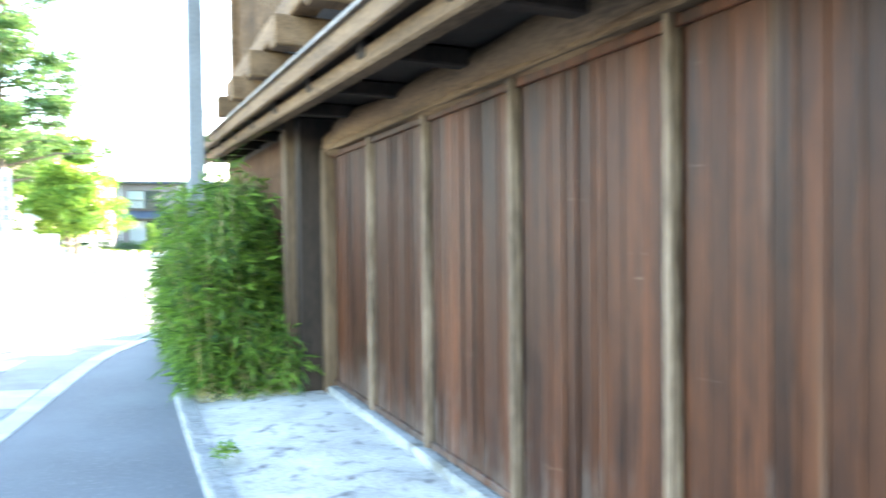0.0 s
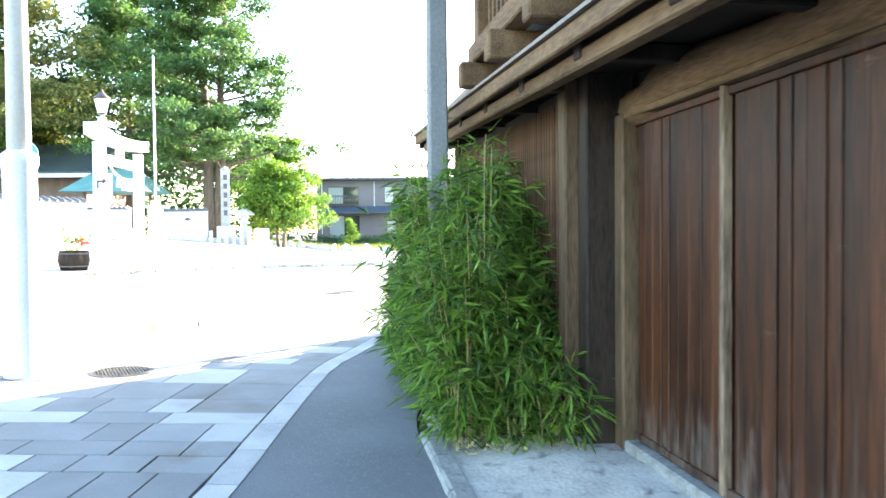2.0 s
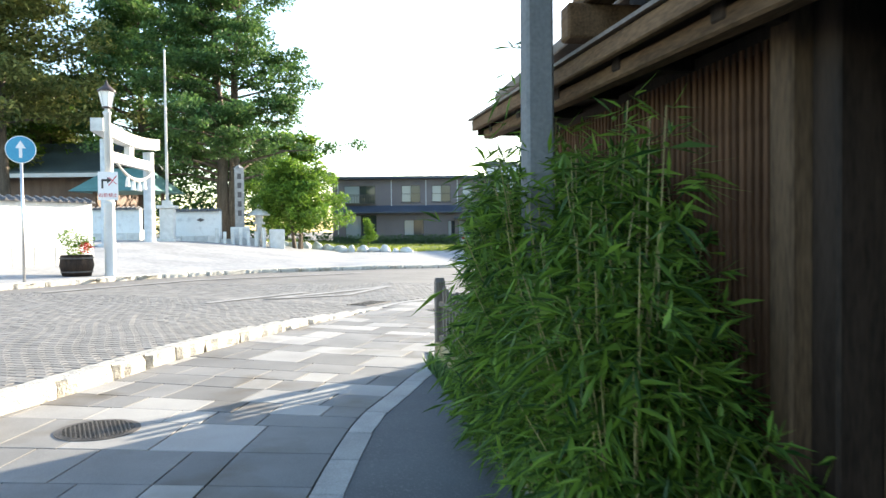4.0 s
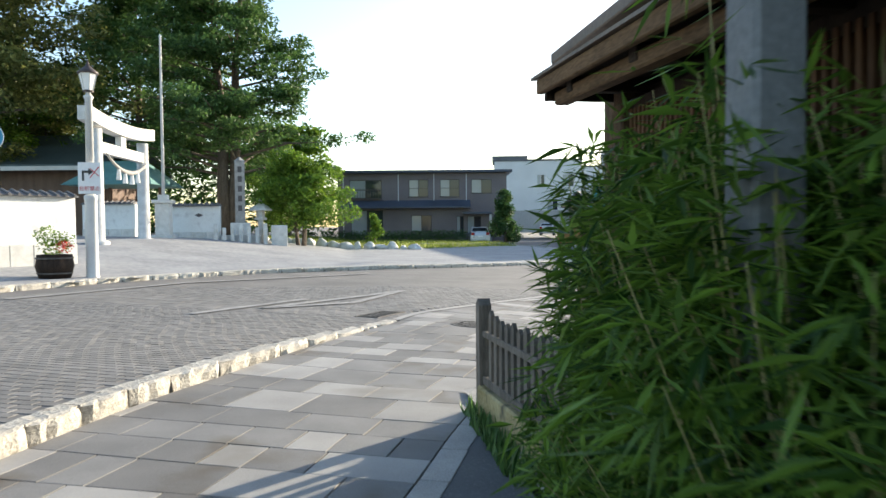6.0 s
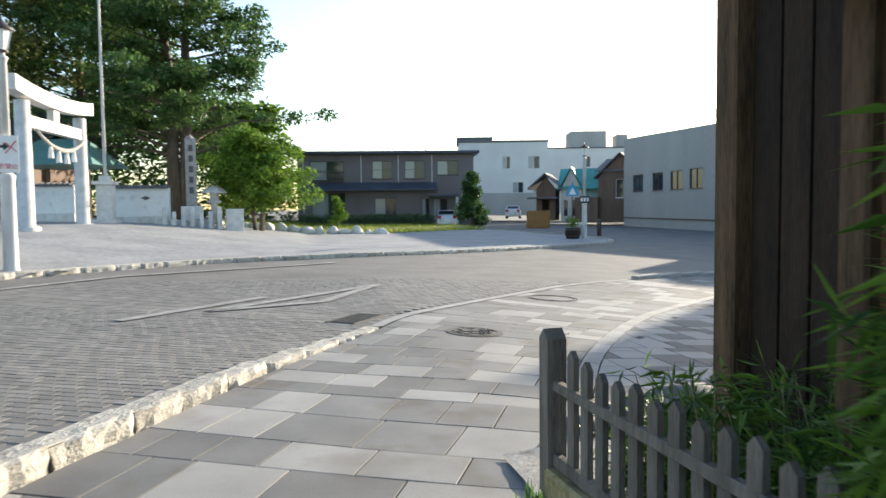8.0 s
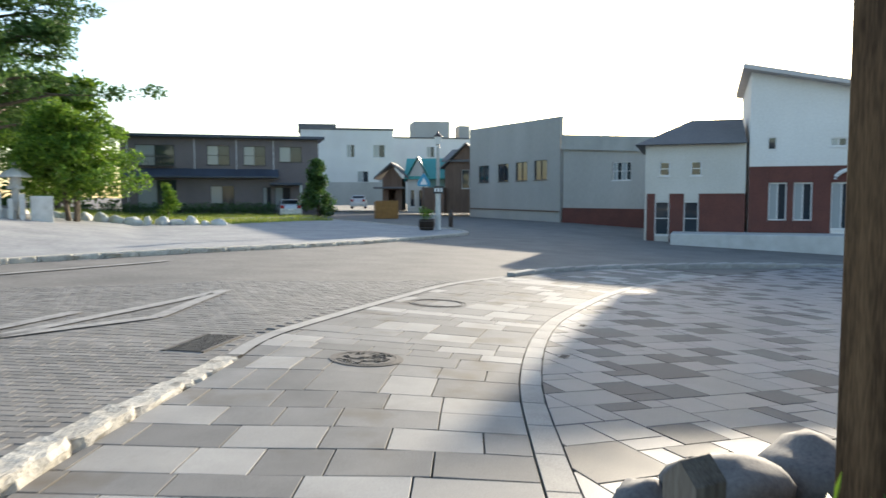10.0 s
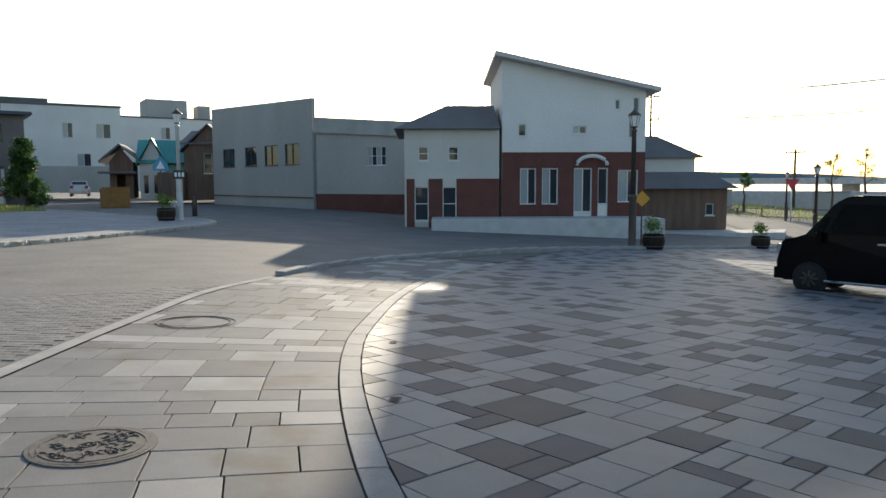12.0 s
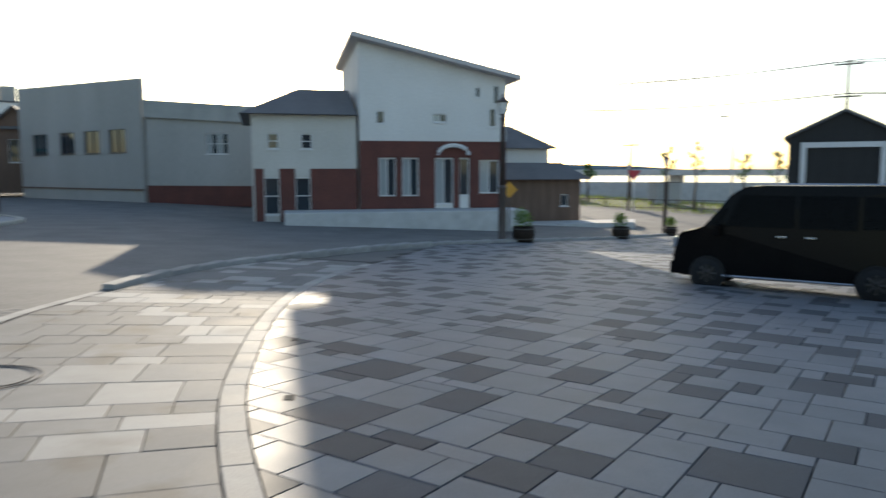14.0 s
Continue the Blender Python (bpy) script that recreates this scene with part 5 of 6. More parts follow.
for nm, pr in (("shaft", [(0.35, -0.2), (0.3, 0.2), (0.17, 0.3), (0.15, 1.3)]), ("light_box", [(0.33, 1.3), (0.33, 1.42), (0.22, 1.44), (0.22, 1.8)]), ("cap", [(0.62, 1.8), (0.6, 1.88), (0.25, 2.15), (0.08, 2.2), (0.1, 2.35), (0.01, 2.45)])):
    bm = bmesh.new()
    lathe(bm, pr, 6)
    part(nm, bm, STONE_W, stone_l)

ROOF_SLATE = mat("blue grey shrine roof", (0.05, 0.075, 0.085), (0.1, 0.14, 0.15), 0.6, 1, 14, 0.2)
hall, W = placed("shrine_hall", (-25.0, 54.2), (-15.5, 52.7), 1.1, "dark wooden shrine hall under a broad blue-grey roof", "shrine")
facade("wall", W, 4.3, 0.2, [(1.5, 0.6, 3.6, 2.6), (5.2, 0.6, 7.6, 2.6)], WALL_BROWN, hall)
window(1.5, 0.6, 3.6, 2.6, hall, METAL_D, GLASS, 2)
window(5.2, 0.6, 7.6, 2.6, hall, METAL_D, GLASS, 2)
shell(W, 8, 4.3, hall, WALL_BROWN)
gable_roof(W, 8, 4.2, 2.4, hall, ROOF_SLATE, 1.4, 0.22, "x", "blue-grey sheet roof")
box("eave_board", (-1.4, -1.5, 4.05, W + 1.4, -1.35, 4.3), METAL_W, hall)
pav, W = placed("water_pavilion", (-14.4, 47.4), (-10.9, 46.8), 1.05, "open pavilion with a teal copper roof", "pavilion")
for u in (0.3, W - 0.3):
    for yy in (0.3, 2.7):
        box("post", (u - 0.09, yy - 0.09, -0.2, u + 0.09, yy + 0.09, 3.0), WALL_BROWN, pav, 0.01)
bm = bmesh.new()
q = [bm.verts.new(p) for p in ((-0.7, -0.8, 2.95), (W + 0.7, -0.8, 2.95), (W + 0.7, 3.8, 2.95), (-0.7, 3.8, 2.95), (0.6, 1.5, 4.4), (W - 0.6, 1.5, 4.4))]
for f in ((0, 1, 5, 4), (1, 2, 5), (2, 3, 4, 5), (3, 0, 4), (3, 2, 1, 0)):
    bm.faces.new([q[k] for k in f])
part("roof", bm, COPPER, pav, "teal copper hip roof")
box("basin", (0.9, 0.8, -0.2, W - 0.9, 2.0, 0.75), STONE_W, pav, 0.05, "stone water basin")

# ---- rocks ----


def rock(x, y, r, h, seed, label, material=None, z=None, group=""):
    t = bmesh.new()
    bmesh.ops.create_icosphere(t, subdivisions=3, radius=1)
    for v in t.verts:
        n = 1 + 0.28 * noise.noise(v.co * 1.3 + Vector((seed * 3.7, seed, 0))) + 0.09 * noise.noise(v.co * 3.5 + Vector((0, seed, seed)))
        v.co = Vector((v.co.x * r * n, v.co.y * r * 0.8 * n, v.co.z * h * n))
    ob = part("rock", t, material or STONE_W, None, "", True)
    ob.matrix_basis = pose(x, y, (land(x, y) if z is None else z) + h * 0.55, 0, 0, seed * 47)
    return tagged(ob, label, "rock", group)


rnd = random.Random(3)
BOULDER = mat("smooth grey boulder", (0.1, 0.1, 0.105), (0.19, 0.19, 0.19), 0.8, 3, 40, 0.3)
for k, t in enumerate(steps(0, 1, 0.075)):
    x = -5.0 + 9.2 * t
    rock(x, 49.4 + 0.35 * (x - 0.5) ** 2 * 0.06 + rnd.uniform(-0.15, 0.15), rnd.uniform(0.25, 0.5), rnd.uniform(0.2, 0.38), k + 1, "pale rounded stone edging the garden", STONE_W, None, "garden edging stones")
for k, (x, y, r) in enumerate(((2.2, 12.6, 0.3), (1.8, 12.75, 0.16), (2.85, 12.6, 0.34), (3.65, 12.45, 0.34), (1.32, 12.4, 0.13))):
    rock(x, y, r, r * 0.62, 30 + k, "smooth grey boulder beside the corner post", BOULDER)
for k, x in enumerate((4.8, 6.2, 7.6, 9.0, 10.4)):
    box("curb_block", (x, 56.5 + k * 0.5, land(x, 57), x + 1.2, 56.8 + k * 0.5, land(x, 57) + 0.3), BANDSTONE, None, 0.03)
    tagged(scene.collection.objects[-1], "low concrete block edging the garden", "edging block", "edging blocks")

# ---- planters ----


def planter(x, y, label, flowers, seed, s=1.0):
    z = land(x, y) + (0.11 if side(LEFT_KERB, x, y) > 0.1 else 0.0)
    p = thing("planter", x, y, z, 0, label, "planter", "street planters")
    bm = bmesh.new()
    lathe(bm, [(0.27 * s, 0), (0.33 * s, 0.22 * s), (0.3 * s, 0.44 * s), (0.26 * s, 0.44 * s), (0.25 * s, 0.36 * s)], 16)
    part("tub", bm, WOOD_DARK, p, "dark wooden half barrel", True)
    for z in (0.08, 0.36):
        bm = bmesh.new()
        r = 0.3 if z < 0.2 else 0.318
        lathe(bm, [(r * s, z * s), (r * s + 0.012, z * s + 0.002), (r * s + 0.012, (z + 0.03) * s), (r * s, (z + 0.032) * s)], 16)
        part("hoop", bm, IRON, p)
    crown("plant", [(0, 0, 0.62 * s, 0.3 * s), (-0.15 * s, 0, 0.8 * s, 0.22 * s), (0.15 * s, 0.1, 0.7 * s, 0.2 * s)], 700, (0.03, 0.06), LEAF_LIGHT, p, seed, 0.9)
    if flowers:
        crown("flowers", [(0.24 * s, -0.2 * s, 0.58 * s, 0.16 * s)], 160, (0.025, 0.045), RED if flowers == 1 else WHITE, p, seed + 3, 0.8, "red flowers" if flowers == 1 else "white flowers")
    return p


planter(-7.55, 24.9, "wooden tub with green plant and red flowers", 1, 61, 1.35)
planter(14.2, 44.9, "tub of greenery and white flowers by the lamp", 2, 62, 1.3)
planter(24.9, 26.0, "dark tub planter at the plaza edge", 0, 63, 1.3)
planter(31.7, 24.7, "dark tub planter beside the kerb", 0, 64, 1.2)
planter(38.0, 24.3, "dark tub planter below the street lamp", 0, 65, 1.0)

# ---- signs ----
SIGN_BLUE = mat("blue sign face", (0.03, 0.25, 0.42), (0.05, 0.32, 0.5), 0.4, 2, 20, 0)
SIGN_WHITE = mat("white sign face", (0.72, 0.72, 0.72), (0.8, 0.8, 0.8), 0.4, 2, 20, 0)
SIGN_RED = mat("red sign paint", (0.5, 0.04, 0.05), (0.6, 0.06, 0.07), 0.4, 2, 20, 0)
SIGN_BLACK = mat("black sign paint", (0.015, 0.015, 0.015), (0.03, 0.03, 0.03), 0.4, 2, 20, 0)
SIGN_ORANGE = mat("orange sign face", (0.65, 0.3, 0.03), (0.72, 0.36, 0.05), 0.4, 2, 20, 0)


def plate(name, poly, y, th, material, parent, label="", m=None):
    """A flat upright plate from (x, z) points, its face at y."""
    bm = bmesh.new()
    prism(bm, poly, 0, th, (m or Matrix()) @ Matrix(((1, 0, 0, 0), (0, 0, 1, y), (0, 1, 0, 0), (0, 0, 0, 1))))
    return part(name, bm, material, parent, label)


def disc(cx, cz, r, n=28, a0=0.0):
    return [(cx + r * math.cos(a0 + 2 * math.pi * k / n), cz + r * math.sin(a0 + 2 * math.pi * k / n)) for k in range(n)]


def words(text, size, parent, material, m, label=""):
    cu = bpy.data.curves.new("lettering", "FONT")
    cu.body, cu.size, cu.extrude, cu.align_x, cu.align_y = text, size, 0.002, "CENTER", "CENTER"
    ob = new("lettering", cu)
    me = bpy.data.meshes.new_from_object(ob)
    bpy.data.objects.remove(ob)
    ob = new("lettering", me)
    me.materials.append(material)
    ob.parent = parent
    ob.matrix_basis = m
    if label:
        ob["label"] = label
    return ob


turn = thing("road_sign", -6.75, 25.2, land(-6.75, 25.2) + 0.1, 10, "white no-right-turn sign strapped to the lamp", "sign")
plate("plate", [(-0.26, 2.15), (0.26, 2.15), (0.26, 2.95), (-0.26, 2.95)], -0.17, 0.012, SIGN_WHITE, turn)
plate("arrow", [(-0.17, 2.48), (-0.12, 2.48), (-0.12, 2.68), (-0.02, 2.68), (-0.02, 2.62), (0.09, 2.71), (-0.02, 2.8), (-0.02, 2.74), (-0.17, 2.74)], -0.176, 0.004, SIGN_BLACK, turn, "black bent arrow")
for s in (-1, 1):
    plate("cross_bar", [(0.12 - 0.12, 2.7 - s * 0.12 - 0.02), (0.12 - 0.09, 2.7 - s * 0.12 - 0.02 + 0.0), (0.12 + 0.12, 2.7 + s * 0.12 + 0.02), (0.12 + 0.09, 2.7 + s * 0.12 + 0.02)][::s], -0.18 - 0.002 * s, 0.003, SIGN_RED, turn, "red cross")
words("右折禁止", 0.125, turn, SIGN_RED, pose(0, -0.178, 2.28, 90, 0, 0), "red characters")
for z in (2.25, 2.85):
    bm = bmesh.new()
    lathe(bm, [(0.125, z), (0.13, z + 0.005), (0.13, z + 0.03), (0.125, z + 0.035)], 14)
    bx(bm, -0.02, -0.16, z, 0.02, -0.12, z + 0.03)
    part("strap", bm, ALLOY, turn)

one = thing("road_sign", -7.85, 22.2, land(-7.85, 22.2) - 0.3, 14, "round blue sign with white arrow on a pole", "sign")
bm = bmesh.new()
tube(bm, [(0, 0, -0.2), (0, 0, 3.95)], 0.035, 10)
part("pole", bm, ALLOY, one, "", True)
plate("disc", disc(0, 3.62, 0.31), -0.06, 0.012, SIGN_BLUE, one)
plate("arrow", [(-0.035, 3.42), (0.035, 3.42), (0.035, 3.65), (0.11, 3.65), (0.0, 3.84), (-0.11, 3.65), (-0.035, 3.65)], -0.066, 0.004, SIGN_WHITE, one, "white arrow")
plate("rim", disc(0, 3.62, 0.33), -0.047, 0.008, SIGN_WHITE, one)

xing = thing("road_sign", 17.2, 52.5, land(17.2, 52.5), -12, "blue pedestrian crossing sign on a dark pole", "sign")
bm = bmesh.new()
tube(bm, [(0, 0, -0.2), (0, 0, 3.4)], 0.04, 10)
part("pole", bm, PAINT_BROWN, xing, "", True)
plate("plate", [(-0.42, 2.5), (0.42, 2.5), (0.42, 2.75), (0.06, 3.3), (-0.06, 3.3), (-0.42, 2.75)], -0.07, 0.012, SIGN_BLUE, xing)
plate("triangle", [(-0.24, 2.6), (0.24, 2.6), (0.0, 3.06)], -0.076, 0.004, SIGN_WHITE, xing, "white triangle")
bollard = thing("bollard", 18.2, 50.5, land(18.2, 50.5), 0, "short dark bollard by the street", "bollard")
bm = bmesh.new()
lathe(bm, [(0.14, -0.1), (0.14, 0.85), (0.09, 0.95), (0.12, 1.0), (0.02, 1.08)], 12)
part("shaft", bm, PAINT_BROWN, bollard, "", True)
plaque = thing("lamp_plate", 15.0, 45.2, land(15, 45.2) + 0.1, -18, "small dark number plate on the street lamp", "sign")
plate("plate", [(-0.28, 1.95), (0.28, 1.95), (0.28, 2.35), (-0.28, 2.35)], -0.17, 0.012, SIGN_BLACK, plaque)
for k in (-1, 0, 1):
    plate("bar", [(k * 0.16 - 0.05, 2.05), (k * 0.16 + 0.05, 2.05), (k * 0.16 + 0.05, 2.25), (k * 0.16 - 0.05, 2.25)], -0.176, 0.004, SIGN_WHITE, plaque)
plate("strap", [(-0.05, 2.1), (0.05, 2.1), (0.05, 2.2), (-0.05, 2.2)], -0.16, 0.03, ALLOY, plaque)
yel = thing("road_sign", 26.4, 27.4, land(26.4, 27.4), -52, "orange diamond warning sign on a pole", "sign")
bm = bmesh.new()
tube(bm, [(0, 0, -0.2), (0, 0, 2.2)], 0.03, 8)
part("pole", bm, PAINT_BROWN, yel, "", True)
plate("diamond", [(-0.32, 1.9), (0, 1.58), (0.32, 1.9), (0, 2.22)], -0.05, 0.012, SIGN_ORANGE, yel)
stop = thing("road_sign", 55.8, 32.2, land(55.8, 32.2), -58, "red triangular give-way sign on a pole", "sign")
bm = bmesh.new()
tube(bm, [(0, 0, -0.2), (0, 0, 3.0)], 0.05, 8)
part("pole", bm, METAL_W, stop, "", True)
plate("triangle", [(-0.5, 3.2), (0, 2.35), (0.5, 3.2)], -0.07, 0.012, SIGN_RED, stop)

# ---- ironwork in the paving ----


def manhole(x, y, r, label, ornate):
    m = thing("manhole_cover", x, y, land(x, y) + 0.006, 20, label, "manhole cover")
    m.matrix_world = pose(x, y, land(x, y) + 0.002, 0, math.degrees(math.atan((land(x - 0.3, y) - land(x + 0.3, y)) / 0.6)), 0) @ pose(0, 0, 0, 0, 0, 20)
    bm = bmesh.new()
    lathe(bm, [(r * 1.08, -0.03), (r * 1.08, 0.004), (r * 1.0, 0.006), (r * 0.99, 0.0)], 40)
    part("ring", bm, IRON, m)
    bm = bmesh.new()
    lathe(bm, [(r * 0.97, -0.03), (r * 0.97, 0.004)], 40)
    lid = part("lid", bm, IRON, m)
    rnd = random.Random(int(r * 1000))
    bm = bmesh.new()
    if ornate:
        for k in range(60):
            a, q = rnd.random() * 6.28, r * math.sqrt(rnd.random()) * 0.78
            b = rnd.random() * 6.28
            pts = [(q * math.cos(a) + 0.03 * s * math.cos(b + s), q * math.sin(a) + 0.03 * s * math.sin(b + s), 0.006) for s in (0, 0.8, 1.6, 2.4)]
            tube(bm, pts, [0.004, 0.008, 0.008, 0.003], 4)
        tube(bm, [(r * 0.88 * math.cos(a), r * 0.88 * math.sin(a), 0.005) for a in steps(0, 6.28, 0.2)], 0.006, 4)
    else:
        for k in range(-8, 9):
            e = math.sqrt(max(0.0, 0.85 - (k / 9) ** 2)) * r
            for s in (0, 1):
                p = [(k * r / 9, -e, 0.005), (k * r / 9, e, 0.005)]
                tube(bm, [(q[1], q[0], q[2]) if s else q for q in p], 0.006, 4)
    part("relief", bm, IRON, lid)
    return m


manhole(1.58, 16.48, 0.33, "cast iron manhole cover with raised pattern", True)
manhole(-2.12, 8.95, 0.26, "cast iron manhole cover with square grid", False)
paved_ring = thing("manhole_cover", 3.97, 20.2, land(3.97, 20.2), 0, "paved manhole cover framed by a steel ring", "manhole cover")
paved_ring.matrix_world = pose(3.97, 20.2, land(3.97, 20.2) + 0.005, 0, 2.85, 0)
for r in (0.45, 0.39):
    bm = bmesh.new()
    tube(bm, [(r * math.cos(a), r * math.sin(a), 0.0) for a in steps(0, 2 * math.pi, 0.15)], 0.005, 4)
    part("ring", bm, IRON, paved_ring)
grate = thing("drain_grate", 0.22, 17.72, land(0.22, 17.72) + 0.008, 55, "dark steel drain grate in the road gutter", "drain grate")
box("pit", (-0.42, -0.2, -0.2, 0.42, 0.2, -0.012), RUBBER, grate)
for s in (-1, 1):
    box("rim", (-0.44, s * 0.21 - 0.02, -0.05, 0.44, s * 0.21 + 0.02, 0.012), IRON, grate)
for k in range(22):
    u = -0.4 + 0.8 * k / 21
    box("bar", (u - 0.008, -0.19, -0.03, u + 0.008, 0.19, 0.01), IRON, grate)
for x, y in ((3.65, 16.19), (5.11, 17.93), (6.73, 19.49)):
    d = thing("floor_drain", x, y, land(x, y), 40, "small dark square drain set in a slab", "drain")
    box("frame", (-0.07, -0.045, -0.02, 0.07, 0.045, 0.004), IRON, d)
    box("slot", (-0.055, -0.032, -0.01, 0.055, 0.032, 0.006), RUBBER, d)

PAINT_LINE = mat("worn white road paint", (0.2, 0.197, 0.19), (0.38, 0.37, 0.355), 0.8, 5, 30, 0.3)
for k, (a, b) in enumerate((((-2.9, 17.95), (-1.1, 20.35)), ((-1.83, 18.73), (0.98, 22.0)), ((0.98, 22.0), (-0.18, 19.6)), ((-0.18, 19.6), (-1.83, 18.73)), ((-6.8, 20.5), (-4.3, 24.6)), ((-4.3, 24.6), (0.5, 28.2)))):
    tagged(ribbon("road_marking", [Vector(a).lerp(Vector(b), t) for t in steps(0, 1, 0.1)], [(-0.1, 0.022), (0.1, 0.022)], road_z, PAINT_LINE), "worn white painted line on the setts", "road marking", "road markings", "structure")

# ---- vehicles ----


def extrude_side(bm, prof, half, inset=None):
    """Body from a side profile (x forward, z); inset(z): how far the sides lean in."""
    inset = inset or (lambda z: 0)
    l = [bm.verts.new((x, half - inset(z), z)) for x, z in prof]
    r = [bm.verts.new((x, -half + inset(z), z)) for x, z in prof]
    n = len(prof)
    for i in range(n):
        bm.faces.new((l[i], l[(i + 1) % n], r[(i + 1) % n], r[i]))
    bm.faces.new(l[::-1])
    bm.faces.new(r)
    bmesh.ops.bevel(bm, geom=bm.edges[:], offset=0.035, segments=2, affect="EDGES")


def wheel(parent, x, y, r, w, rim_mat):
    s = 1 if y > 0 else -1
    wh = new("wheel")
    wh.parent = parent
    wh.location = (x, y, r)
    bm = bmesh.new()
    prof = [(r * 0.62, -w / 2), (r * 0.94, -w / 2), (r, -w * 0.3), (r, w * 0.3), (r * 0.94, w / 2), (r * 0.62, w / 2)]
    tube(bm, [(0, v, 0) for _, v in prof], [q for q, _ in prof], 24)
    part("tyre", bm, RUBBER, wh, "", True)
    bm = bmesh.new()
    tube(bm, [(0, s * w * 0.4, 0), (0, s * w * 0.5, 0)], [r * 0.64, r * 0.6], 24)
    for k in range(8):
        a = 2 * math.pi * k / 8
        tube(bm, [(0.1 * r * math.cos(a), s * w * 0.56, 0.1 * r * math.sin(a)), (r * 0.6 * math.cos(a), s * w * 0.53, r * 0.6 * math.sin(a))], [0.03, 0.022], 5)
    part("rim", bm, rim_mat, wh)


def vehicle(name, m, label, paint, prof, half, lean, wheels, r, glasses, lamps, extras=()):
    v = new(name)
    v.matrix_world = m
    tagged(v, label, "car")
    bm = bmesh.new()
    extrude_side(bm, prof, half, lean)
    part("body", bm, paint, v, "", False)
    for x in wheels:
        for s in (-1, 1):
            bm = bmesh.new()
            tube(bm, [(x, s * (half - 0.16), r), (x, s * (half + 0.004), r)], [r * 1.17, r * 1.17], 20)
            part("wheel_arch", bm, RUBBER, v)
            wheel(v, x, s * (half - 0.085), r, 0.19, IRON if paint is BLACK_CAR else ALLOY)
    for nm, pts in glasses:
        bm = bmesh.new()
        bm.faces.new([bm.verts.new(p) for p in pts])
        bmesh.ops.solidify(bm, geom=bm.faces[:], thickness=0.012)
        part(nm, bm, GLASS_VAN if paint is BLACK_CAR else GLASS, v)
    for nm, b, mt in lamps:
        box(nm, b, mt, v, 0.015)
    return v


vp = [(0.0, 0.3), (0.0, 0.62), (0.06, 0.98), (0.12, 1.1), (0.6, 1.2), (0.8, 1.5), (1.1, 1.9), (1.36, 2.05), (4.1, 2.08), (4.28, 1.96), (4.38, 1.1), (4.38, 0.35), (4.28, 0.24), (0.12, 0.22)]
vl = lambda z: max(0, z - 1.15) * 0.14 + 0.02
vs = lambda x, z, s: (x, s * (0.775 - vl(z) + 0.012), z)
vg = []
for s in (-1, 1):
    for nm, q in (("quarter_light", ((0.74, 1.26), (0.92, 1.26), (1.04, 1.62), (0.93, 1.58))), ("side_window", ((1.0, 1.26), (2.25, 1.26), (2.25, 1.88), (1.27, 1.88))), ("side_window", ((2.33, 1.26), (3.3, 1.26), (3.3, 1.88), (2.33, 1.88))), ("side_window", ((3.38, 1.28), (4.18, 1.3), (4.1, 1.86), (3.38, 1.88)))):
        vg.append((nm, [vs(x, z, s) for x, z in (q if s < 0 else q[::-1])]))
vg.append(("windscreen", [(0.62, 0.66, 1.26), (0.62, -0.66, 1.26), (1.07, -0.58, 1.88), (1.07, 0.58, 1.88)]))
CHROME = mat("chrome", (0.6, 0.6, 0.6), (0.7, 0.7, 0.7), 0.12, 1, 10, 0, metal=1.0)
HEAD = glass("headlamp glass", (0.5, 0.52, 0.55), 0.05, 0.3)
van = vehicle("parked_van", pose(17.12, 18.2, land(16.9, 16.5), 0, 0, -91), "black boxy minivan parked on the plaza", BLACK_CAR, vp, 0.775, vl, (0.7, 3.65), 0.3,
              vg, [("headlamp", (-0.02, s * 0.42, 0.78, 0.16, s * 0.74, 1.0), HEAD) for s in (-1, 1)] + [("grille", (-0.03, -0.4, 0.72, 0.05, 0.4, 0.95), RUBBER), ("bumper", (-0.06, -0.74, 0.24, 0.1, 0.74, 0.5), BLACK_CAR)]
              + [("door_handle", (x, s * 0.785, 1.08, x + 0.2, s * 0.81, 1.11), CHROME) for s in (-1, 1) for x in (1.95, 2.45)]
              + [("mirror", (0.86, s * 0.78, 1.08, 0.96, s * 0.98, 1.3), BLACK_CAR) for s in (-1, 1)] + [("side_sill", (0.98, s * 0.76, 0.24, 3.3, s * 0.8, 0.29), CHROME) for s in (-1, 1)] + [("roof_rail", (1.6, s * 0.56, 2.05, 4.0, s * 0.59, 2.1), CHROME) for s in (-1, 1)])

cp = [(0.0, 0.3), (0.02, 0.65), (0.15, 0.78), (0.95, 0.95), (1.6, 1.4), (2.1, 1.5), (3.0, 1.46), (3.75, 1.12), (3.95, 1.05), (4.05, 0.75), (4.05, 0.35), (3.9, 0.22), (0.15, 0.2)]
cl = lambda z: max(0, z - 0.9) * 0.35
cs = lambda x, z, s: (x, s * (0.85 - cl(z) + 0.01), z)
cg = [("rear_window", [(3.12, 0.6, 1.43), (3.12, -0.6, 1.43), (3.74, -0.68, 1.15), (3.74, 0.68, 1.15)]), ("windscreen", [(1.0, 0.72, 0.99), (1.0, -0.72, 0.99), (1.56, -0.6, 1.39), (1.56, 0.6, 1.39)])]
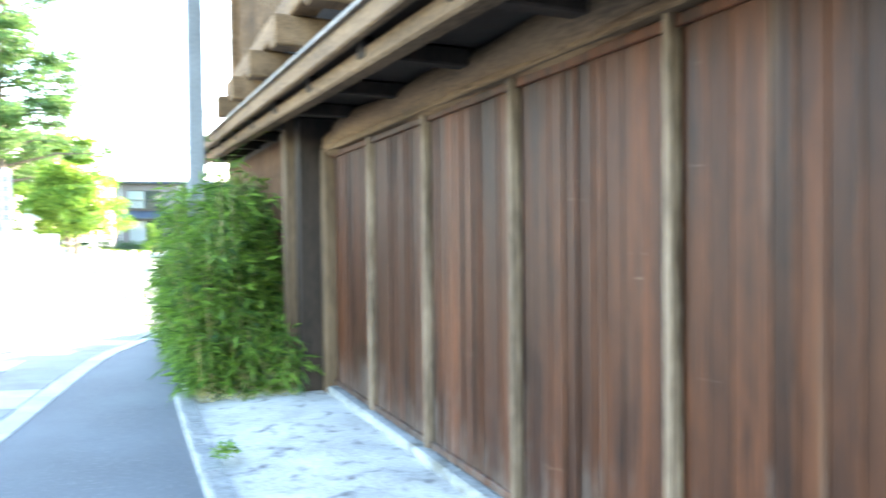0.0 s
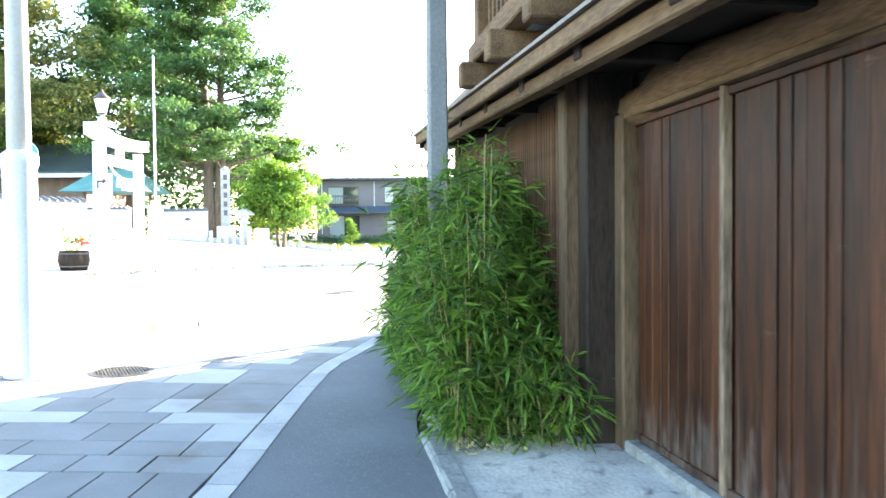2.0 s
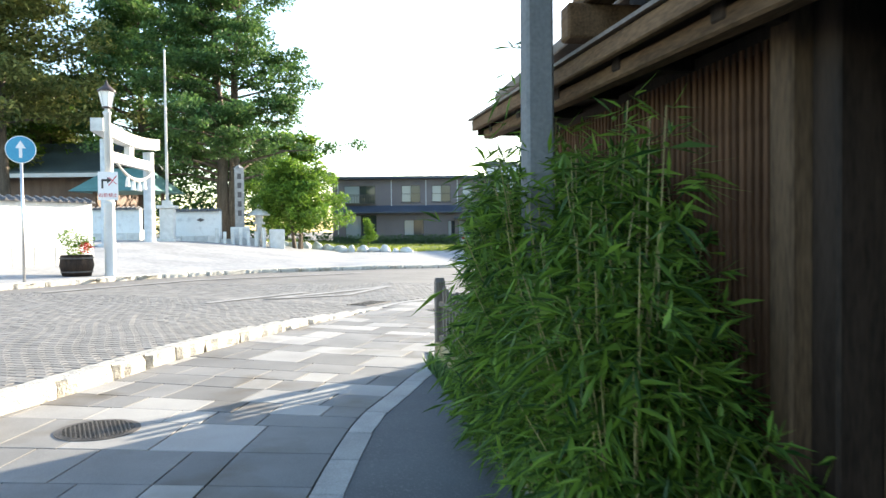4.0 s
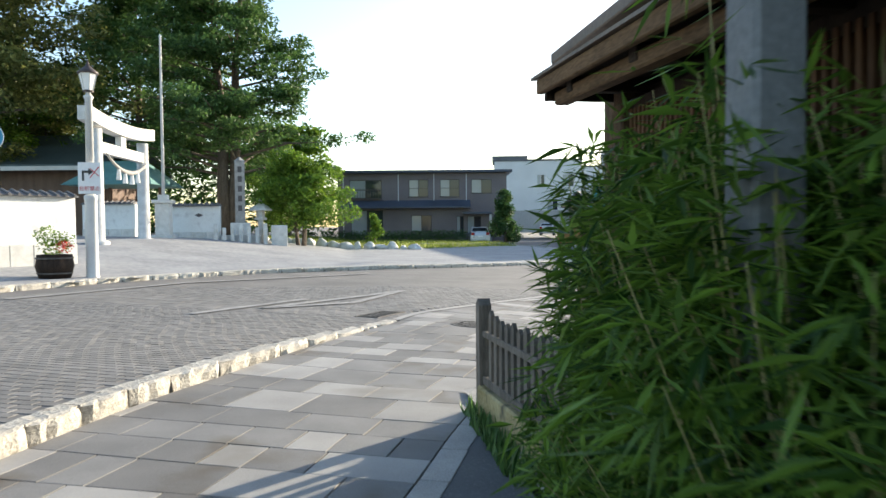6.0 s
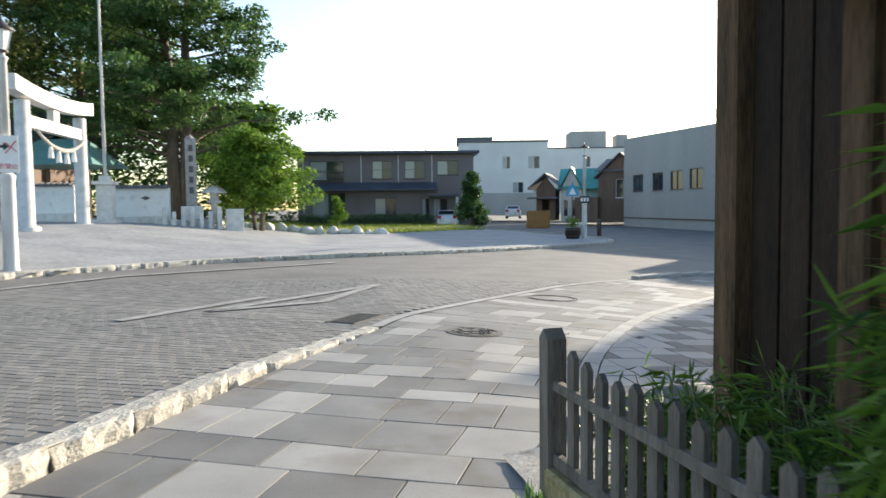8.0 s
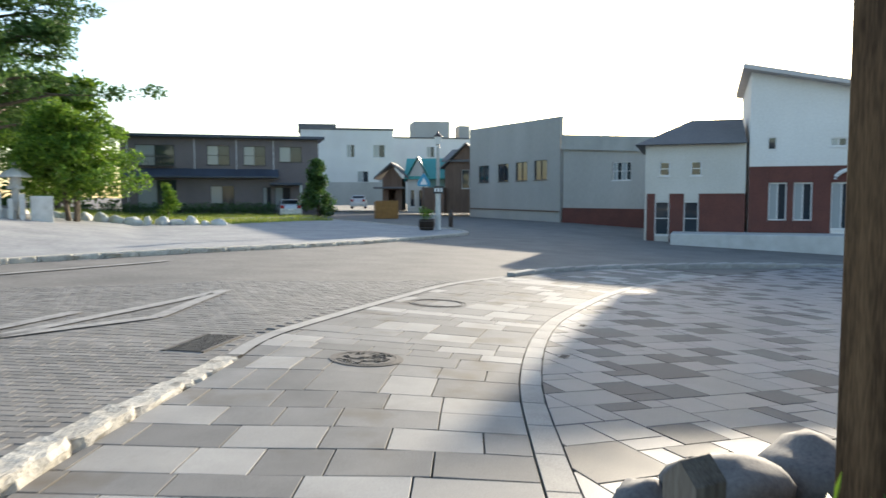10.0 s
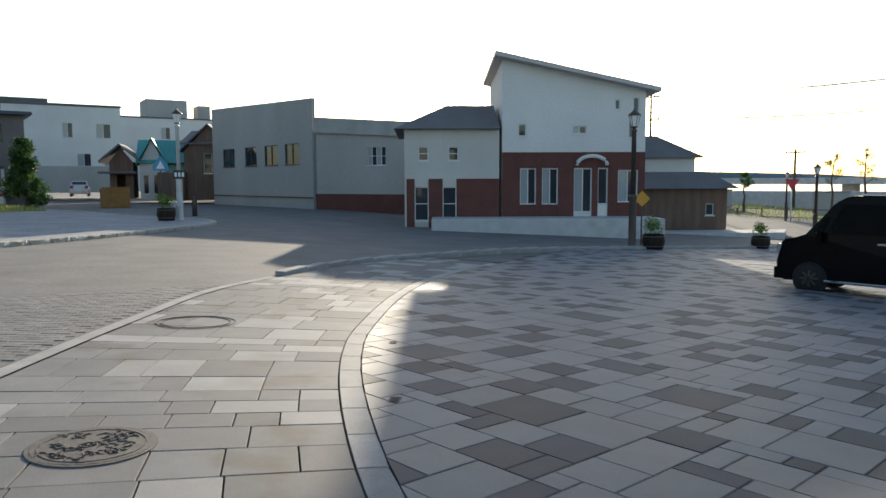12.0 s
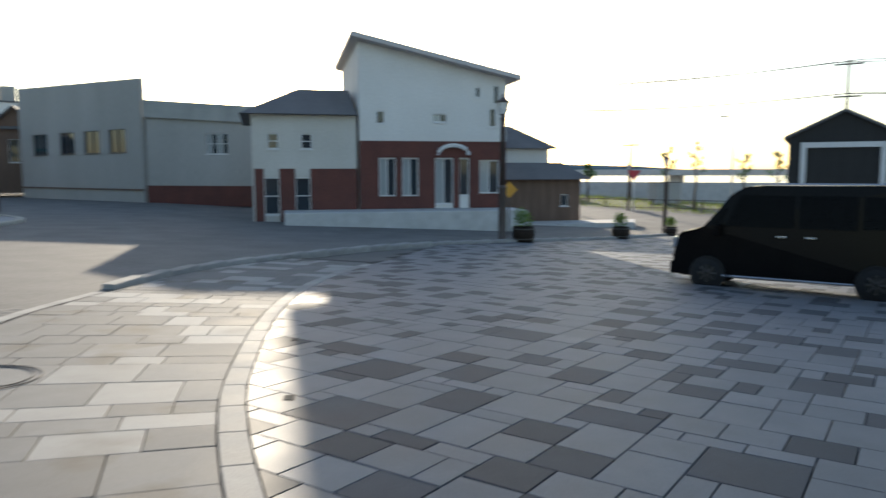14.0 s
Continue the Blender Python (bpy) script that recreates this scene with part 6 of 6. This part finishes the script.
for s in (-1, 1):
    cg.append(("side_window", [cs(x, z, s) for x, z in (((1.2, 0.97), (2.3, 0.97), (2.3, 1.4), (1.72, 1.38)) if s < 0 else ((1.72, 1.38), (2.3, 1.4), (2.3, 0.97), (1.2, 0.97)))]))
    cg.append(("side_window", [cs(x, z, s) for x, z in (((2.38, 0.97), (3.3, 1.0), (2.95, 1.38), (2.38, 1.4)) if s < 0 else ((2.38, 1.4), (2.95, 1.38), (3.3, 1.0), (2.38, 0.97)))]))
TAIL = mat("red tail lamp", (0.3, 0.01, 0.01), (0.4, 0.02, 0.02), 0.2, 2, 20, 0)
cl_lamps = [("tail_lamp", (3.88, s * 0.5, 0.78, 4.07, s * 0.8, 1.02), TAIL) for s in (-1, 1)] + [("number_plate", (4.04, -0.22, 0.6, 4.07, 0.22, 0.75), SIGN_WHITE), ("bumper", (3.9, -0.8, 0.28, 4.1, 0.8, 0.5), SILVER_CAR)]
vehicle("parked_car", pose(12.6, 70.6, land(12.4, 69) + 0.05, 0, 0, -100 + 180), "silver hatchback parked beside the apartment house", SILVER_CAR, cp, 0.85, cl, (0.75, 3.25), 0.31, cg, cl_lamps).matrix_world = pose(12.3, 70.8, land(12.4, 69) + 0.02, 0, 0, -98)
vehicle("parked_car", pose(25.4, 92.0, 0.35, 0, 0, -110), "small white car parked before the white block", METAL_W, cp, 0.85, cl, (0.75, 3.25), 0.31, cg, cl_lamps)

crate = thing("wooden_crate", 18.6, 66.0, land(18.6, 66), -10, "orange-brown slatted wooden enclosure", "crate")
for k in range(9):
    box("slat", (k * 0.21, 0, 0, k * 0.21 + 0.17, 0.03, 1.5), mat("orange wood", (0.25, 0.12, 0.03), (0.4, 0.2, 0.06), 0.7, 3, 20, 0.3) if k == 0 else bpy.data.materials["orange wood"], crate, 0.005)
box("core", (0.02, 0.035, 0, 1.86, 1.2, 1.4), bpy.data.materials["orange wood"], crate, 0.01)

# ---- towards the sea ----
sea_wall = box("sea_wall", (79, -60, -3, 79.5, 75, 0.55), CONCRETE, None, 0.02)
tagged(sea_wall, "long grey sea wall along the shore", "wall", "", "structure")
deck = thing("elevated_road", 96, 5, -4, 0, "long low elevated road along the coast", "bridge")
box("deck", (0, -150, 5.2, 6, 120, 6.0), CONCRETE, deck, 0.05)
for k in range(14):
    box("pier", (2, -145 + 20 * k, -2, 4, -143.5 + 20 * k, 5.2), CONCRETE, deck, 0.05)
rail = thing("shore_fence", 60, 22, land(60, 22), 0, "dark post and rail fence by the shore", "fence")
for k in range(26):
    y = -16 + 2 * k
    box("post", (-0.05, y - 0.05, -0.2, 0.05, y + 0.05, 1.3), PAINT_BROWN, rail)
for z in (0.55, 1.2):
    box("rail", (-0.03, -16, z, 0.03, 34, z + 0.06), PAINT_BROWN, rail)
for k, (x, y, w, h) in enumerate(((70, 33.5, 3.0, 2.0), (68, 44, 4.5, 1.7))):
    c = thing("utility_cabinet", x, y, land(x, y), -30, "grey steel cabinet near the shore", "cabinet")
    box("body", (-w / 2, 0, 0, w / 2, 1.2, h), WALL_GREY, c, 0.03)
    box("lid", (-w / 2 - 0.05, -0.05, h, w / 2 + 0.05, 1.25, h + 0.08), METAL_D, c, 0.01)
curve = thing("road_lamp", 68, 27.5, land(68, 27.5), 0, "tall curved road lamp on the shore road", "street lamp")
bm = bmesh.new()
tube(bm, [(0, 0, -0.3), (0, 0, 7.3), (-0.1, 0.15, 7.9), (-0.3, 0.5, 8.1), (-0.35, 0.7, 8.1)], [0.1, 0.06, 0.05, 0.05, 0.04], 8)
part("pole", bm, METAL_W, curve, "", True)
box("head", (-0.5, 0.6, 8.02, -0.25, 1.1, 8.14), METAL_W, curve, 0.02)


def utility_pole(x, y, h, label):
    u = thing("utility_pole", x, y, land(x, y), 0, label, "utility pole", "utility poles")
    bm = bmesh.new()
    lathe(bm, [(0.17, -0.3), (0.1, h)], 10)
    part("pole", bm, BARK, u, "", True)
    for z in (h - 0.4, h - 2.8):
        box("crossarm", (-0.06, -1.0, z, 0.06, 1.0, z + 0.12), METAL_D, u)
        for yy in (-0.9, -0.4, 0.4, 0.9):
            bm = bmesh.new()
            lathe(bm, [(0.05, z + 0.12), (0.06, z + 0.2), (0.03, z + 0.3)], 8, 0, yy)
            part("insulator", bm, METAL_W, u)
    return u


utility_pole(64, 18.7, 12.0, "tall utility pole behind the black shed")
utility_pole(70, 52, 11.5, "utility pole beyond the white building")
utility_pole(66, -30, 12.0, "utility pole further along the shore")
utility_pole(78, 40, 6.0, "short pole by the sea wall")
for i, (a, b) in enumerate((((64, 18.7), (70, 52)), ((64, 18.7), (66, -30)))):
    za, zb = land(*a) + 11.8, land(*b) + (11.3 if i == 0 else 11.8)
    for k, (o, dz) in enumerate(((-0.9, 0), (0.9, 0), (-0.4, -2.4), (0.5, -2.4))):
        w = thing("power_line", *a, za + dz + 0.1, 0, "thin sagging overhead power line", "power line", "power lines")
        bm = bmesh.new()
        tube(bm, [((b[0] - a[0]) * t + 0.3 * o, (b[1] - a[1]) * t + o * (1 - 2 * t * 0), (zb - za) * t - 4 * 0.6 * t * (1 - t)) for t in steps(0, 1, 0.08)], 0.035, 4)
        part("wire", bm, RUBBER, w)
# far hills: the distance haze is put into their blue grey colour
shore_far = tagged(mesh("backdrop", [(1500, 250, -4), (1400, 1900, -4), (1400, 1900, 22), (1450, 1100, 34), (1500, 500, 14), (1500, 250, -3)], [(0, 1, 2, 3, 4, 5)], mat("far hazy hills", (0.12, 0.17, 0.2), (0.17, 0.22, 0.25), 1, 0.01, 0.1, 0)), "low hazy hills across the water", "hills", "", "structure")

# ---- paving, piece by piece ----


def clip(poly, p, n):
    """The part of a convex polygon on the side of p to which n points."""
    out = []
    for i, a in enumerate(poly):
        b = poly[(i + 1) % len(poly)]
        da, db = (a - p).dot(n), (b - p).dot(n)
        if da >= 0:
            out.append(a)
        if (da >= 0) != (db >= 0):
            out.append(a + (b - a) * (da / (da - db)))
    return out


def shrink(poly, gap):
    """Move every side of a convex counter-clockwise polygon inwards by gap."""
    out = poly
    for i, a in enumerate(poly):
        b = poly[(i + 1) % len(poly)]
        d = b - a
        if d.length < 1e-4:
            continue
        n = Vector((-d.y, d.x)).normalized()
        out = clip(out, a + n * gap, n)
        if len(out) < 3:
            return []
    return out


def area(poly):
    return 0.5 * sum(a.x * b.y - b.x * a.y for a, b in zip(poly, poly[1:] + poly[:1]))


def near_line(poly, c, offset, keep_right):
    """Point and inward normal of the segment of a smooth line nearest to c."""
    i = min(range(len(poly) - 1), key=lambda k: ((poly[k] + poly[k + 1]) / 2 - c).length_squared)
    d = (poly[i + 1] - poly[i]).normalized()
    r = Vector((d.y, -d.x)) * (1 if keep_right else -1)
    return poly[i] + r * offset, r


def slab_faces(poly, zf, lift, verts, faces, h=0.05, cham=0.003):
    """Top, chamfer and sides of one slab."""
    k, n = len(verts), len(poly)
    c = sum(poly, Vector((0, 0))) / n
    top = [p + (c - p).normalized() * cham for p in poly]
    verts += [(p.x, p.y, zf(p.x, p.y) + lift - h) for p in poly]
    verts += [(p.x, p.y, zf(p.x, p.y) + lift - cham * 0.7) for p in poly]
    verts += [(p.x, p.y, zf(p.x, p.y) + lift) for p in top]
    faces.append([k + 2 * n + i for i in range(n)])
    for i in range(n):
        j = (i + 1) % n
        faces.append((k + i, k + j, k + n + j, k + n + i))
        faces.append((k + n + i, k + n + j, k + 2 * n + j, k + 2 * n + i))


kerb_smooth = along(ROAD_KERB + ROAD_LINE[1:] + PLAZA_KERB[1:4], 0.35)
band_smooth = along(BAND, 0.25)
rnd = random.Random(77)
TONES_A = [SLAB] * 7 + [SLAB_LIGHT] * 3
rest = {m.name: ([], []) for m in (SLAB, SLAB_LIGHT, SLAB_DARK, SLAB_MID)}
counts = {"a": 0, "b": 0}


def lay(poly, tone, parent, key, near, lift):
    poly = shrink(poly, 0.0055)
    if len(poly) < 3 or area(poly) < 0.004:
        return
    if near and counts[key] < 330:
        v, f = [], []
        slab_faces(poly, land, lift, v, f)
        mesh("slab", v, f, tone, parent)
        counts[key] += 1
    else:
        v, f = rest[tone.name]
        slab_faces(poly, land, lift, v, f)


# footway: courses square to the border line
s = 0.0
while True:
    step = rnd.choice((0.3, 0.42, 0.42, 0.6))
    i0, i1 = int(s / 0.25), int((s + step) / 0.25)
    if i1 + 2 >= len(band_smooth):
        break

    def at(q, n):
        i = min(len(band_smooth) - 2, int(q / 0.25))
        p = band_smooth[i].lerp(band_smooth[i + 1], q / 0.25 - i)
        d0 = (band_smooth[min(len(band_smooth) - 1, i + 2)] - band_smooth[max(0, i - 2)]).normalized()
        return p + Vector((-d0.y, d0.x)) * n

    n = 0.0
    while n < 4.2:
        w = rnd.choice((0.3, 0.42, 0.42, 0.6, 0.6, 0.7))
        poly = [at(s, n), at(s, n + w), at(s + step, n + w), at(s + step, n)]
        c = sum(poly, Vector((0, 0))) / 4
        p, r = near_line(kerb_smooth, c, 0.012, True)
        if (c - p).dot(r) < -0.7:
            break
        poly = clip(poly[::-1] if area(poly) < 0 else poly, p, r)
        if len(poly) > 2:
            lay(poly, rnd.choice(TONES_A), bed, "a", 6.0 < c.y < 20.5, rnd.uniform(-0.002, 0.002))
        n += w
    s += step
# border stones
q = 0.0
while q + 0.62 < 0.25 * (len(band_smooth) - 3):
    poly = [at(q, -0.2), at(q + 0.3, -0.2), at(q + 0.6, -0.2), at(q + 0.6, -0.004), at(q + 0.3, -0.004), at(q, -0.004)]
    poly = shrink(poly, 0.006)
    if len(poly) > 2:
        v, f = [], []
        slab_faces(poly, land, 0.003, v, f)
        mesh("border_stone", v, f, BANDSTONE, bed)
    q += 0.6
# plaza: slabs of many sizes fitted together on a grid of 0.2 m, the slate ones scattered
plaza_smooth = along(PLAZA_KERB, 0.35)
UNIT, NX, NY = 0.2, 226, 109
jobs, owner, dark = [], {}, set()
SIZES = [(3, 2)] * 5 + [(2, 2)] * 3 + [(3, 3)] * 2 + [(2, 1), (3, 1), (2, 3), (4, 2)]
for gy in range(NY):
    for gx in range(NX):
        if (gx, gy) in owner:
            continue
        fits = [q for q in SIZES + [(2, 2), (1, 2), (2, 1), (1, 1)] if all((gx + i, gy) not in owner for i in range(q[0]))]
        w, h = rnd.choice([q for q in fits if q in SIZES] or fits)
        n = len(jobs)
        for i in range(w):
            for k in range(h):
                owner[gx + i, gy + k] = n
        beside = {owner.get((gx - 1, gy + k)) for k in range(h)} | {owner.get((gx + i, gy - 1)) for i in range(w)}
        is_dark = rnd.random() < (0.06 if beside & dark else 0.52)
        if is_dark:
            dark.add(n)
        jobs.append((-1.2 + gx * UNIT, 5.5 + gy * UNIT, w * UNIT, h * UNIT, SLAB_DARK if is_dark else SLAB_MID, rnd.uniform(-0.002, 0.002)))
jobs.sort(key=lambda j: (j[0] - 4.5) ** 2 + (j[1] - 15.5) ** 2)
for x, y, w, hgt, tone, lift in jobs:
    if x < 9 and y < 12.0 and x > 0.9:
        continue
    c = Vector((x + w / 2, y + hgt / 2))
    if side(BAND, c.x, c.y) > 0.5 or side(PLAZA_KERB, c.x, c.y) > 0.4 or (c.x < 0.9 and c.y < 11.6):
        continue
    poly = [Vector((x, y)), Vector((x + w, y)), Vector((x + w, y + hgt)), Vector((x, y + hgt))]
    p, r = near_line(band_smooth, c, 0.2, True)
    poly = clip(poly, p, r)
    if len(poly) > 2 and x > 6:
        p, r = near_line(plaza_smooth, c, 0.01, True)
        poly = clip(poly, p, r)
    if len(poly) > 2:
        lay(poly, tone, plaza, "b", True, lift)
for m in (SLAB, SLAB_LIGHT, SLAB_DARK, SLAB_MID):
    v, f = rest[m.name]
    if f:
        tagged(mesh("slabs", v, f, m, plaza), kind="stuff")

# setts of the road beside the footway
v_all, f_all = [], []
lane = along([p for p in ROAD_KERB if p[1] > 6] + ROAD_LINE[1:], 0.115)
made = 0
order = sorted(range(len(lane) - 1), key=lambda i: abs(lane[i].y - 12.0))
for i in order:
    d = (lane[i + 1] - lane[i]).normalized()
    left = Vector((-d.y, d.x))
    n = 0.2 + (0.1 if i % 2 else 0.0)
    while n < 8.5:
        w = 0.2
        wob = 0.015 * math.sin(n * 1.3 + i * 0.05)
        a, b = lane[i] + d * wob, lane[i + 1] + d * wob
        dn = (lane[min(len(lane) - 1, i + 2)] - lane[i + 1]).normalized() if i + 2 < len(lane) else d
        l2 = Vector((-dn.y, dn.x))
        poly = [a + left * n, b + l2 * n, b + l2 * (n + w), a + left * (n + w)]
        n += w
        c = sum(poly, Vector((0, 0))) / 4
        if side(LEFT_KERB, c.x, c.y) > -0.1 or c.y > 23.5:
            continue
        if area(poly) < 0:
            poly = poly[::-1]
        poly = shrink(poly, 0.005)
        if len(poly) < 3:
            continue
        if made < 300 and n < 2.6:
            v, f = [], []
            slab_faces(poly, road_z, 0.006, v, f, 0.03, 0.006)
            mesh("sett", v, f, SETT_ONE, road)
            made += 1
        else:
            slab_faces(poly, road_z, 0.006 + rnd.uniform(-0.002, 0.002), v_all, f_all, 0.03, 0.006)
tagged(mesh("setts", v_all, f_all, SETT, road), kind="stuff")
